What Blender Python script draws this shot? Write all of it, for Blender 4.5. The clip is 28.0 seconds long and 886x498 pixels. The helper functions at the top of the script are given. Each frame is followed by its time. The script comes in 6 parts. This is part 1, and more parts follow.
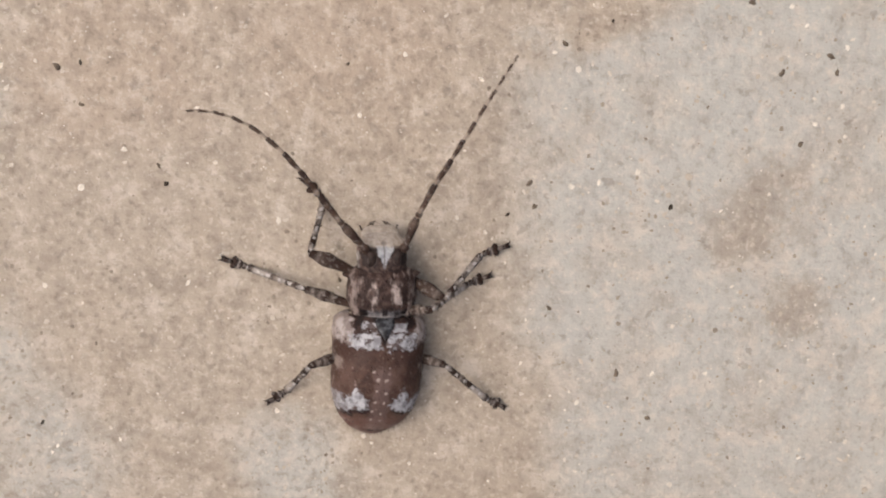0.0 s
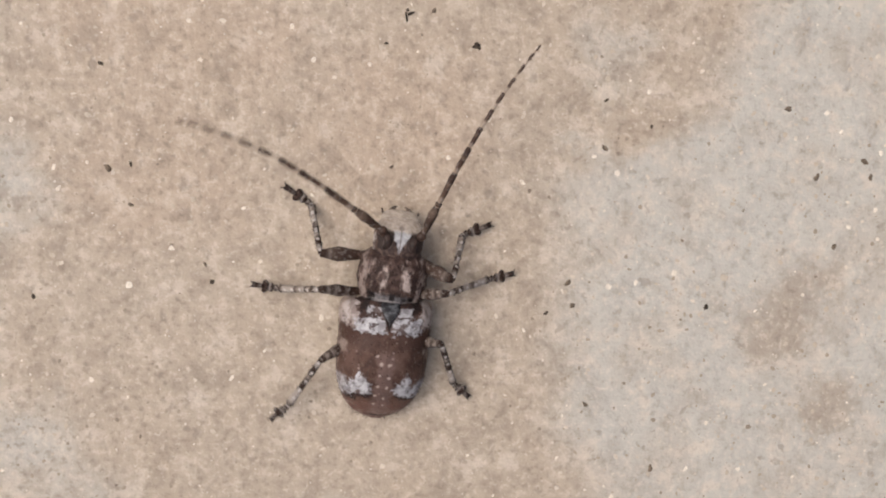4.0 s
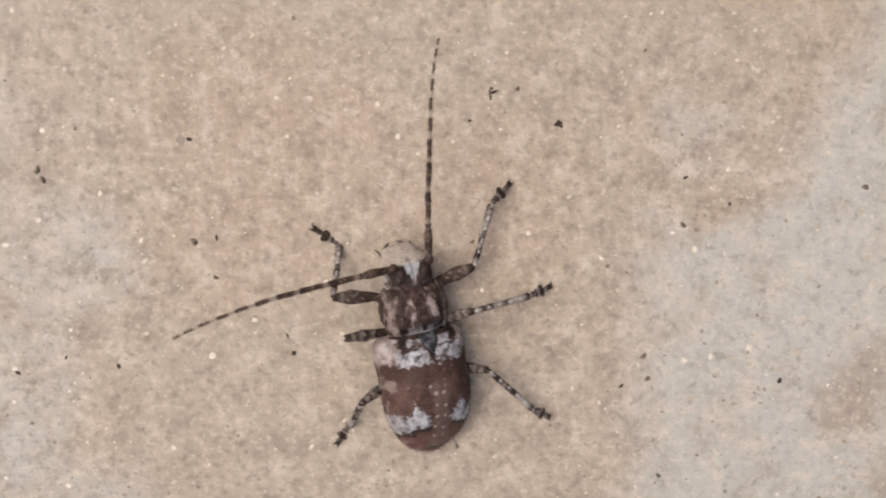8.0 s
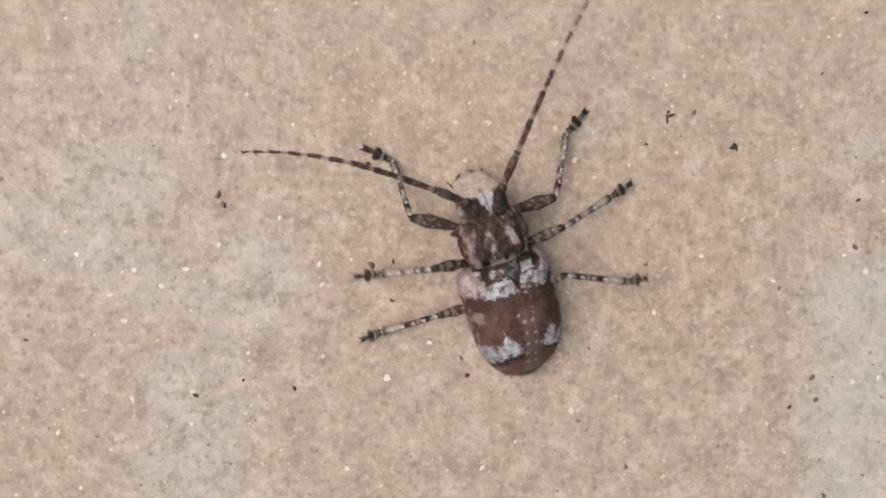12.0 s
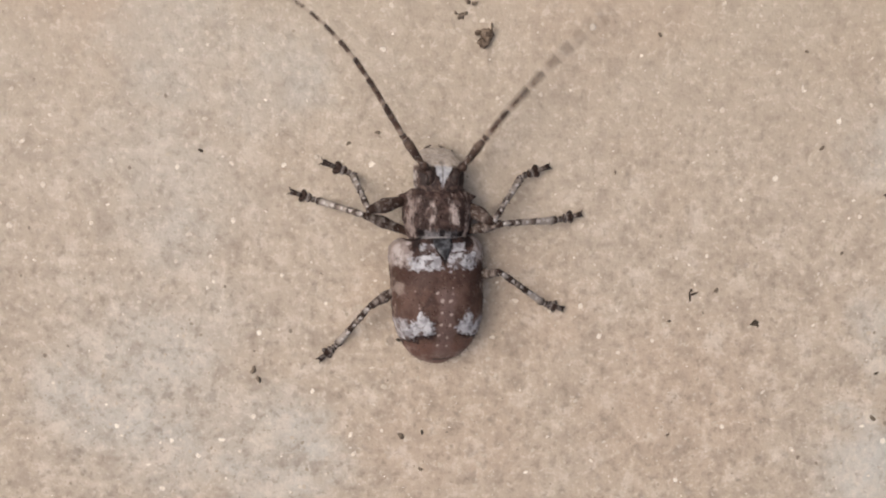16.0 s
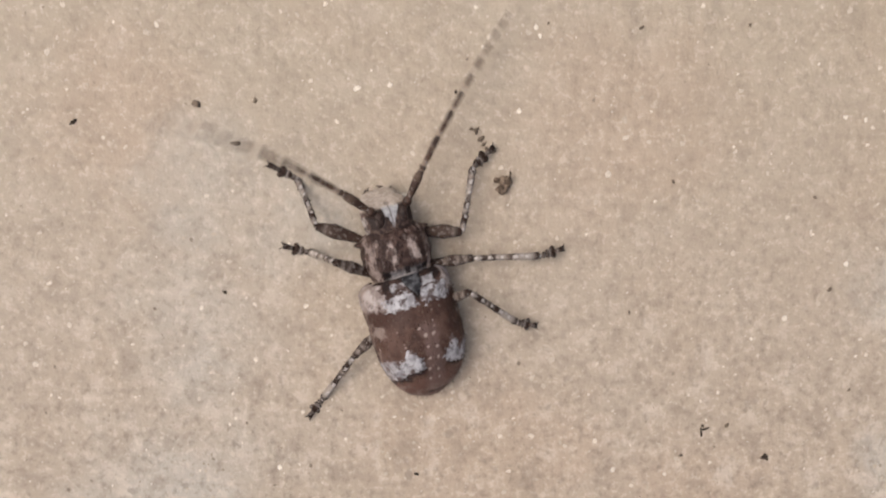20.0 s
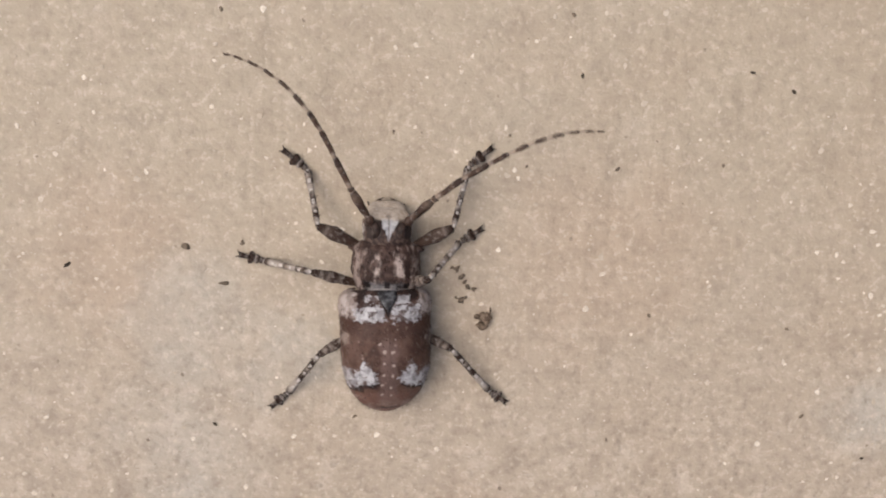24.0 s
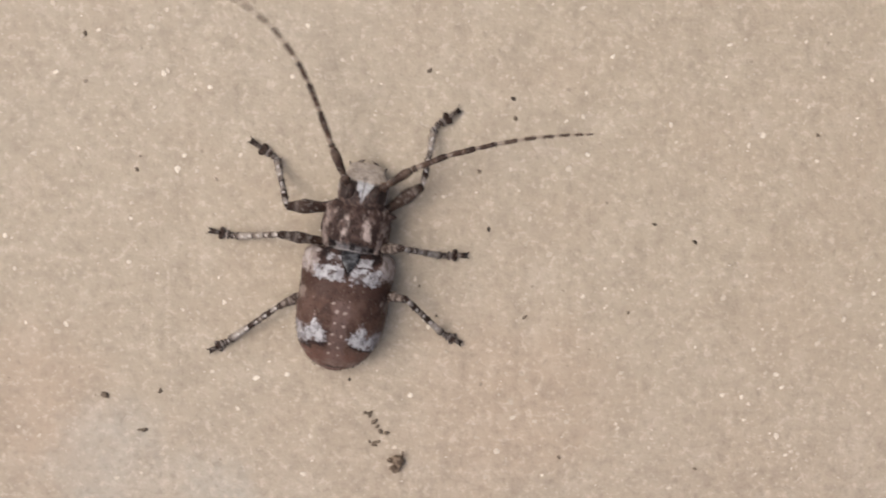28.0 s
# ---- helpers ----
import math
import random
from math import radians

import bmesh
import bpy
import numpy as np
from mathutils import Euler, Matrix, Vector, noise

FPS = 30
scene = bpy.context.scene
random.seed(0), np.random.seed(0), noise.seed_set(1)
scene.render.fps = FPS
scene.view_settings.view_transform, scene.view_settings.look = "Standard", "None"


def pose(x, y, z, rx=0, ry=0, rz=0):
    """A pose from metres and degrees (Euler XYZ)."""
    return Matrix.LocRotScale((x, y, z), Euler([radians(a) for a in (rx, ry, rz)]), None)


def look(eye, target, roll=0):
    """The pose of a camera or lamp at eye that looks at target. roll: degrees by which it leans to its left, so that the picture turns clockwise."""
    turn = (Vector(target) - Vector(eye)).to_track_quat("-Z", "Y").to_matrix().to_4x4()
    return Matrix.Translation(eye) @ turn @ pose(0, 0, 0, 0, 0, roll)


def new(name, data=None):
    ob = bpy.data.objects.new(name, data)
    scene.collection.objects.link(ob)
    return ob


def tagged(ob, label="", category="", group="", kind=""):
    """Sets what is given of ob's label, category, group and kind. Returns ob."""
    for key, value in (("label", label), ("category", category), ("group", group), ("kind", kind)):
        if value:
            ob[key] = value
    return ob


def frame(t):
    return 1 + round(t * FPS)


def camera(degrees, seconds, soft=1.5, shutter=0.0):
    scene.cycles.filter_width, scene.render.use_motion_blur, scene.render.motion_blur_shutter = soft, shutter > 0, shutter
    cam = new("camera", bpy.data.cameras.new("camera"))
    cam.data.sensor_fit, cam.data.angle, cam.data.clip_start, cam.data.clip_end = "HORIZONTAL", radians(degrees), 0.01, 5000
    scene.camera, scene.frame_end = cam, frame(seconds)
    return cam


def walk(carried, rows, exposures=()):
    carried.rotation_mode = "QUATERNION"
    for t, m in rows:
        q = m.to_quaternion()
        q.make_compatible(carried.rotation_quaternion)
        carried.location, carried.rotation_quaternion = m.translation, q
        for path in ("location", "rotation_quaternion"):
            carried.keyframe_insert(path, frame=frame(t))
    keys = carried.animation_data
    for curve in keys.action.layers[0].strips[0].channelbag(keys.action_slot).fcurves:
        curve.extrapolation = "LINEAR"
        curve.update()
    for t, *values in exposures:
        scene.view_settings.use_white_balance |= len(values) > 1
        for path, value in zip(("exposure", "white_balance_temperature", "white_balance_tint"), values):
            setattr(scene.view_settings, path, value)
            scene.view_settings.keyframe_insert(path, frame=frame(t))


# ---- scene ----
MM = 0.001
SECONDS = 28.0
PI = math.pi

# The camera, held by hand about six centimetres over the slab.
cam = camera(58.35, SECONDS, soft=1.95, shutter=0.6)
# seconds, place in millimetres, turn in degrees
PATH = [
    (0, 5.15, -5.43, 51.16, -6.48, -3.13, -1.2),
    (0.5, 5.07, -5.07, 51.13, -6.49, -3.27, -1.12),
    (1, 1.83, -4.16, 50.81, -6.36, -2.97, -0.71),
    (1.5, 0.4, -4.41, 50.67, -6, -2.82, -0.61),
    (2, 0.78, -2.32, 50.9, -5.74, -2.85, -0.59),
    (2.5, 3, -1.65, 51.32, -5.19, -3.15, -0.76),
    (4.5, 2.53, 1.56, 51.34, -5.96, -2.76, -0.42),
    (5, 2.35, 2.68, 51.49, -5.86, -2.56, -0.34),
    (5.5, 2, 3.54, 51.45, -6.17, -2.72, -0.36),
    (6, 3.68, 3.3, 51.54, -6.13, -2.86, -0.51),
    (6.5, 2.62, 3.21, 51.59, -6, -2.8, -0.58),
    (7, 1.38, 3.84, 51.41, -6.13, -2.64, -0.44),
    (7.5, -0.13, 4.17, 51.3, -6.12, -2.58, -0.32),
    (8, -2.18, 5.52, 51.19, -6.09, -2.53, 0.05),
    (8.5, -5.41, 5.5, 50.89, -6.16, -2.35, 0.12),
    (9, -6.82, 4.79, 50.77, -6.29, -2.23, 0.07),
    (9.5, -6.68, 5.11, 50.92, -6.3, -2.43, 0.03),
    (10, -12.99, 4.74, 50.45, -6.86, -2.66, 0.32),
    (10.5, -11.06, 5.22, 50.69, -6.66, -2.58, 0.05),
    (11, -13.22, 5.74, 50.53, -6.84, -2.59, -0),
    (11.5, -13.24, 6.83, 50.58, -6.81, -2.51, 0.02),
    (13.5, -11.96, 12.45, 51.08, -6.52, -1.43, -0.47),
    (14, -11.01, 16.29, 51.08, -6.76, -1.53, -0.08),
    (14.5, -11.24, 17.89, 51.03, -6.96, -1.65, 0.25),
    (15, -11.73, 19.69, 51.14, -7.05, -1.64, 0.19),
    (15.5, -13.74, 19.04, 50.85, -7.13, -1.53, 0.26),
    (16, -14.53, 19.47, 50.73, -7.25, -1.55, 0.21),
    (16.5, -12.05, 23.1, 50.93, -7.6, -2.19, 0.1),
    (17, -13.04, 24.01, 50.77, -7.26, -2.37, 0.18),
    (17.5, -11.9, 24.12, 50.92, -7.06, -2.39, -0.03),
    (18, -12.31, 26.9, 51.04, -7.01, -2.26, 0.06),
    (18.5, -13.3, 27.57, 51.12, -6.91, -2.22, 0.23),
    (19, -14.81, 26.77, 50.98, -6.62, -2.05, 0.41),
    (19.5, -15.5, 25.9, 50.74, -6.59, -2.04, 0.27),
    (20, -16.33, 27.87, 50.88, -6.46, -2.09, 0.46),
    (20.5, -14.47, 29.14, 51.17, -6.54, -2.32, 0.28),
    (21, -14.45, 30.22, 51.13, -6.79, -2.29, 0.25),
    (21.5, -13.81, 30.82, 51.02, -7.08, -2.13, 0.13),
    (23.5, -16.05, 36.22, 51.14, -7.57, -1.68, 0.35),
    (24, -14.91, 37.81, 51.38, -7.52, -1.73, 0.22),
    (24.5, -14.15, 37.46, 51.38, -7.41, -1.61, 0.15),
    (25, -13.6, 38.27, 51.43, -7.26, -1.52, -0.01),
    (25.5, -15.36, 40.23, 51.39, -7.37, -1.81, 0.06),
    (26, -14.1, 39.63, 51.38, -7.18, -1.67, 0.19),
    (26.5, -13.13, 41.47, 51.41, -6.9, -1.59, 0.25),
    (27, -11.23, 44.39, 51.75, -6.5, -1.58, 0.34),
    (27.5, -10.98, 46.96, 51.98, -6.42, -1.46, 0.2),
    (28, -8.85, 46.65, 51.99, -6.32, -1.49, -0.05),
]


def held(x, y, z, rx, ry, rz):
    """A pose that looks down, tipped by rx about x and ry about y, then turned by rz."""
    turn = Euler((0, 0, radians(rz))).to_matrix() @ Euler((radians(rx), 0, 0)).to_matrix() @ Euler((0, radians(ry), 0)).to_matrix()
    return Matrix.Translation((x * MM, y * MM, z * MM)) @ turn.to_4x4()


walk(cam, [(t, held(*p)) for t, *p in PATH], exposures=[(0.0, 0.0), (2.0, 0.03), (8.0, 0.02), (10.5, -0.02), (14.0, 0.04), (20.0, 0.03), (SECONDS, 0.04)])

# Light of a bright, hazy sky: open shade with a broad, weak sun from the side.
SUN_HEIGHT, SUN_TURN = 60.0, -72.0
world = bpy.data.worlds.new("sky")
scene.world = world
world.use_nodes = True
tree = world.node_tree
sky = tree.nodes.new("ShaderNodeTexSky")
sky.sky_type = "NISHITA"
sky.sun_disc = False
sky.sun_elevation, sky.sun_rotation = radians(SUN_HEIGHT), radians(SUN_TURN)
sky.dust_density, sky.air_density, sky.ozone_density = 8.0, 0.6, 0.3
tree.nodes["Background"].inputs["Strength"].default_value = 0.109
tree.links.new(sky.outputs["Color"], tree.nodes["Background"].inputs["Color"])
lamp = bpy.data.lights.new("sun", "SUN")
lamp.energy, lamp.angle, lamp.color = 1.22, radians(74), (0.90, 0.955, 1.0)
sun = new("sun", lamp)
toward = Vector((math.sin(radians(SUN_TURN)) * math.cos(radians(SUN_HEIGHT)), math.cos(radians(SUN_TURN)) * math.cos(radians(SUN_HEIGHT)), math.sin(radians(SUN_HEIGHT))))
sun.matrix_world = look(toward * 3, (0, 0, 0))


# ---- materials ----
class Nodes:
    """Short hand for the nodes of one material."""

    def __init__(self, name):
        self.mat = bpy.data.materials.new(name)
        self.mat.use_nodes = True
        self.tree = self.mat.node_tree
        self.skin = self.tree.nodes["Principled BSDF"]
        self.coord = self.tree.nodes.new("ShaderNodeTexCoord")

    def put(self, socket, value):
        if isinstance(value, bpy.types.NodeSocket):
            self.tree.links.new(value, socket)
        elif value is not None:
            if isinstance(value, (tuple, list)) and socket.type == "RGBA" and len(value) == 3:
                value = (*value, 1)
            socket.default_value = value

    def math(self, op, a, b=None, c=None, clamp=False):
        n = self.tree.nodes.new("ShaderNodeMath")
        n.operation, n.use_clamp = op, clamp
        for s, v in zip(n.inputs, (a, b, c)):
            self.put(s, v)
        return n.outputs[0]

    def vec(self, op, a, b=None):
        n = self.tree.nodes.new("ShaderNodeVectorMath")
        n.operation = op
        for s, v in zip(n.inputs, (a, b)):
            self.put(s, v)
        return n.outputs["Value" if op in ("LENGTH", "DISTANCE", "DOT_PRODUCT") else "Vector"]

    def scaled(self, v, k):
        n = self.tree.nodes.new("ShaderNodeVectorMath")
        n.operation = "SCALE"
        self.put(n.inputs[0], v)
        n.inputs["Scale"].default_value = k
        return n.outputs["Vector"]

    def axes(self, v):
        n = self.tree.nodes.new("ShaderNodeSeparateXYZ")
        self.put(n.inputs[0], v)
        return n.outputs

    def noise(self, where, scale, detail=3.0, rough=0.55, colour=False):
        n = self.tree.nodes.new("ShaderNodeTexNoise")
        self.put(n.inputs["Vector"], where)
        n.inputs["Scale"].default_value, n.inputs["Detail"].default_value, n.inputs["Roughness"].default_value = scale, detail, rough
        return n.outputs["Color" if colour else "Fac"]

    def cells(self, where, scale, out="Distance"):
        n = self.tree.nodes.new("ShaderNodeTexVoronoi")
        self.put(n.inputs["Vector"], where)
        n.inputs["Scale"].default_value = scale
        return n.outputs[out]

    def span(self, v, a, b, lo=0.0, hi=1.0, smooth=True):
        n = self.tree.nodes.new("ShaderNodeMapRange")
        n.interpolation_type = "SMOOTHSTEP" if smooth else "LINEAR"
        for s, x in zip(n.inputs, (v, a, b, lo, hi)):
            self.put(s, x)
        return n.outputs[0]

    def mix(self, f, a, b, how="MIX"):
        n = self.tree.nodes.new("ShaderNodeMix")
        n.data_type, n.blend_type = "RGBA", how
        self.put(n.inputs[0], f)
        self.put(n.inputs[6], a)
        self.put(n.inputs[7], b)
        return n.outputs[2]

    def bump(self, height, depth, strength=1.0):
        n = self.tree.nodes.new("ShaderNodeBump")
        n.inputs["Distance"].default_value, n.inputs["Strength"].default_value = depth, strength
        self.put(n.inputs["Height"], height)
        self.tree.links.new(n.outputs[0], self.skin.inputs["Normal"])

    def done(self, colour, rough=0.7, specular=0.35):
        self.put(self.skin.inputs["Base Color"], colour)
        self.put(self.skin.inputs["Roughness"], rough)
        self.skin.inputs["Specular IOR Level"].default_value = specular
        return self.mat


# Stains of the slab: middle and radius in millimetres.
PALE = [(16.4, 7.3, 2.6), (15.2, 1.5, 2.4), (-19.1, -25.2, 6.2), (-2.3, -25.8, 4.4), (-25.2, 0.4, 4.4), (-26.3, -7.2, 3.6), (-28, -13.3, 4.4), (-24, -1, 4.4), (-32.4, 4.5, 7.3), (-30.5, 18, 6.2), (16.2, 20.1, 4), (-29.5, 25.5, 5.0), (-23.5, 23.5, 3.6), (-22.0, -17.5, 4.5)]
PINK = [(-12.4, 1.8, 6.9), (2.2, 2.4, 7.3), (-14.3, 9.3, 5.5), (-10.8, 9.1, 5.8), (-34.7, 30.8, 5.8), (-3.3, 30.5, 7.3), (-6.5, 8.0, 4.0), (-35.4, 31.5, 3.3)]
BROWN = [(28.4, -10.2, 3.4), (31.0, -8.4, 2.2), (32, -16.4, 2.4)]


def concrete():
    k = Nodes("concrete")
    at = k.scaled(k.coord.outputs["Object"], 1000.0)
    wander = k.vec("ADD", at, k.scaled(k.vec("SUBTRACT", k.noise(at, 0.16, 4, 0.6, True), (0.5, 0.5, 0.5)), 9.0))
    wander = k.vec("ADD", wander, k.scaled(k.vec("SUBTRACT", k.noise(at, 0.75, 3, 0.65, True), (0.5, 0.5, 0.5)), 4.0))

    def stains(spots):
        total = None
        for x, y, r in spots:
            near = k.span(k.vec("DISTANCE", wander, (x, y, 0)), r * 1.35, r * 0.35)
            total = near if total is None else k.math("MAXIMUM", total, near)
        return total

    where = k.axes(at)
    rough = k.span(where[1], 34.0, 4.0, 0.46, 1.0)  # the slab is coarser where the beetle starts
    col = k.mix(k.span(where[1], 12.0, 44.0), (0.440, 0.361, 0.277), (0.440, 0.365, 0.271))
    col = k.mix(k.math("MULTIPLY", stains(PINK), 0.44), col, (0.450, 0.332, 0.238))
    # a sheet of pale cement with a ragged border that steps back beside the fibre scrap, and fainter pale spots further on
    wx, wy = k.axes(k.scaled(k.vec("ADD", wander, at), 0.5))[:2]
    border = k.math("ADD", k.span(wy, -1.0, 5.0, 12.6, 23.6), k.math("ADD", k.span(wy, 6.0, 14.0, 0.0, 3.5), k.span(wy, -13.0, -22.0, 0.0, 2.0)))
    patchy = k.span(k.noise(at, 0.22, 4, 0.6), 0.36, 0.56, 0.60, 1.0)
    sheet = k.math("MULTIPLY", k.span(k.math("SUBTRACT", wx, border), -2.6, 3.2), k.math("MULTIPLY", k.span(patchy, 0.6, 1.0, 0.74, 1.0), k.span(k.vec("DISTANCE", wander, (26.0, -14.0, 0.0)), 38.0, 52.0, 0.92, 0.0)))
    spots = k.math("MULTIPLY", stains(PALE), k.math("MULTIPLY", patchy, k.span(where[1], 0.0, 8.0, 0.80, 0.46)))
    col = k.mix(k.math("MAXIMUM", sheet, spots), col, (0.492, 0.473, 0.420))
    col = k.mix(k.math("MULTIPLY", stains(BROWN), 0.7), col, (0.335, 0.268, 0.205))
    broad = k.noise(at, 0.0035, 6, 0.6)  # stains of the slab at large
    col = k.mix(k.span(broad, 0.50, 0.72, 0, 0.35), col, (0.36, 0.30, 0.235))
    col = k.mix(k.span(broad, 0.46, 0.30, 0, 0.35), col, (0.50, 0.45, 0.38))
    cloud = k.noise(at, 0.09, 3, 0.6)
    col = k.mix(k.math("MULTIPLY", k.span(cloud, 0.44, 0.64, 0, 0.35), k.span(sheet, 0.0, 1.0, 1.0, 0.25)), col, (0.425, 0.335, 0.245))
    # sand grains in the cement: soft blotches, darker pits and lighter grains
    even = k.math("MULTIPLY", rough, k.span(sheet, 0.0, 1.0, 1.0, 0.55))  # the pale cement is smoother
    blotch = k.noise(at, 0.50, 5, 0.62)
    col = k.mix(k.math("MULTIPLY", k.span(blotch, 0.50, 0.66, 0, 0.52), even), col, (0.30, 0.236, 0.18))
    col = k.mix(k.math("MULTIPLY", k.span(blotch, 0.49, 0.33, 0, 0.62), k.span(where[1], 30.0, 4.0, 0.3, 1.0)), col, (0.62, 0.535, 0.44))
    fine = k.noise(at, 1.7, 4, 0.68)
    col = k.mix(k.math("MULTIPLY", k.span(fine, 0.52, 0.68, 0, 0.56), even), col, (0.245, 0.190, 0.145))
    col = k.mix(k.span(fine, 0.47, 0.33, 0, 0.42), col, (0.68, 0.59, 0.49))
    grain = k.cells(at, 1.3)
    col = k.mix(k.span(grain, 0.26, 0.06, 0, 0.34), col, (0.66, 0.57, 0.45))
    # small ragged pits, in loose crowds
    crooked = k.vec("ADD", at, k.scaled(k.vec("SUBTRACT", k.noise(at, 1.1, 3, 0.7, True), (0.5, 0.5, 0.5)), 0.8))
    crowd = k.span(k.noise(at, 0.20, 3, 0.6), 0.40, 0.62, 0.35, 1.0)
    pits = k.math("MULTIPLY", k.span(k.noise(crooked, 1.05, 2, 0.5), 0.60, 0.70), crowd)
    col = k.mix(k.math("MULTIPLY", k.math("MULTIPLY", pits, k.span(where[1], 6.0, 34.0, 0.50, 0.22)), rough), col, (0.235, 0.188, 0.150))
    k.bump(k.math("ADD", k.math("MULTIPLY", fine, 0.8), k.math("SUBTRACT", blotch, k.math("MULTIPLY", pits, 0.12))), 0.00018, 0.8)
    return k.done(col, k.span(fine, 0.3, 0.7, 0.50, 0.72), 0.5)


def plain(name, colour, other, scale, rough=0.7, specular=0.35, depth=0.00004):
    """A mottled material of two colours; scale in spots per millimetre."""
    k = Nodes(name)
    at = k.scaled(k.coord.outputs["Object"], 1000.0)
    n = k.noise(at, scale, 4, 0.6)
    big = k.noise(at, scale * 0.3, 2)
    col = k.mix(k.span(n, 0.40, 0.62), colour, other)
    col = k.mix(k.span(big, 0.35, 0.65, 0, 0.3), col, tuple(0.7 * c for c in colour))
    k.bump(n, depth, 0.7)
    return k.done(col, rough, specular)


def grains(name, usual, rare, rough, specular):
    """Grains that differ one from another: most of the first colour, a few of the second."""
    k = Nodes(name)
    each = k.tree.nodes.new("ShaderNodeNewGeometry").outputs["Random Per Island"]
    at = k.scaled(k.coord.outputs["Object"], 1000.0)
    col = k.mix(k.math("POWER", each, 3.2), usual, rare)
    col = k.mix(k.span(k.noise(at, 5.0, 2), 0.40, 0.65, 0, 0.3), col, tuple(0.8 * c for c in usual))
    return k.done(col, rough, specular)


def shell_brown(k, at):
    """The fine brown pile of the wing cases."""
    n = k.noise(at, 2.2, 4, 0.6)
    broad = k.noise(k.vec("MULTIPLY", at, (1.0, 0.7, 1.0)), 0.75, 3, 0.6)
    col = k.mix(k.span(n, 0.35, 0.68), (0.064, 0.033, 0.024), (0.102, 0.057, 0.043))
    col = k.mix(k.span(broad, 0.46, 0.64, 0, 0.6), col, (0.136, 0.082, 0.065))
    col = k.mix(k.span(broad, 0.46, 0.34, 0, 0.55), col, (0.045, 0.025, 0.020))
    return k.mix(k.span(k.noise(at, 6.0, 2), 0.60, 0.76, 0, 0.28), col, (0.30, 0.22, 0.18)), n


# Pale dots on the wing cases: x, y and radius in millimetres.
SEAM_DOTS = [(-0.53, -1.75, 0.10), (0.40, -1.45, 0.08), (-0.24, -2.25, 0.13), (0.27, -2.30, 0.14), (-0.30, -2.95, 0.12), (0.26, -3.10, 0.13), (-0.34, -3.75, 0.12), (0.23, -3.80, 0.11), (-0.42, -4.45, 0.11), (0.16, -4.60, 0.11), (-0.40, -5.1, 0.09), (0.20, -5.2, 0.09)]


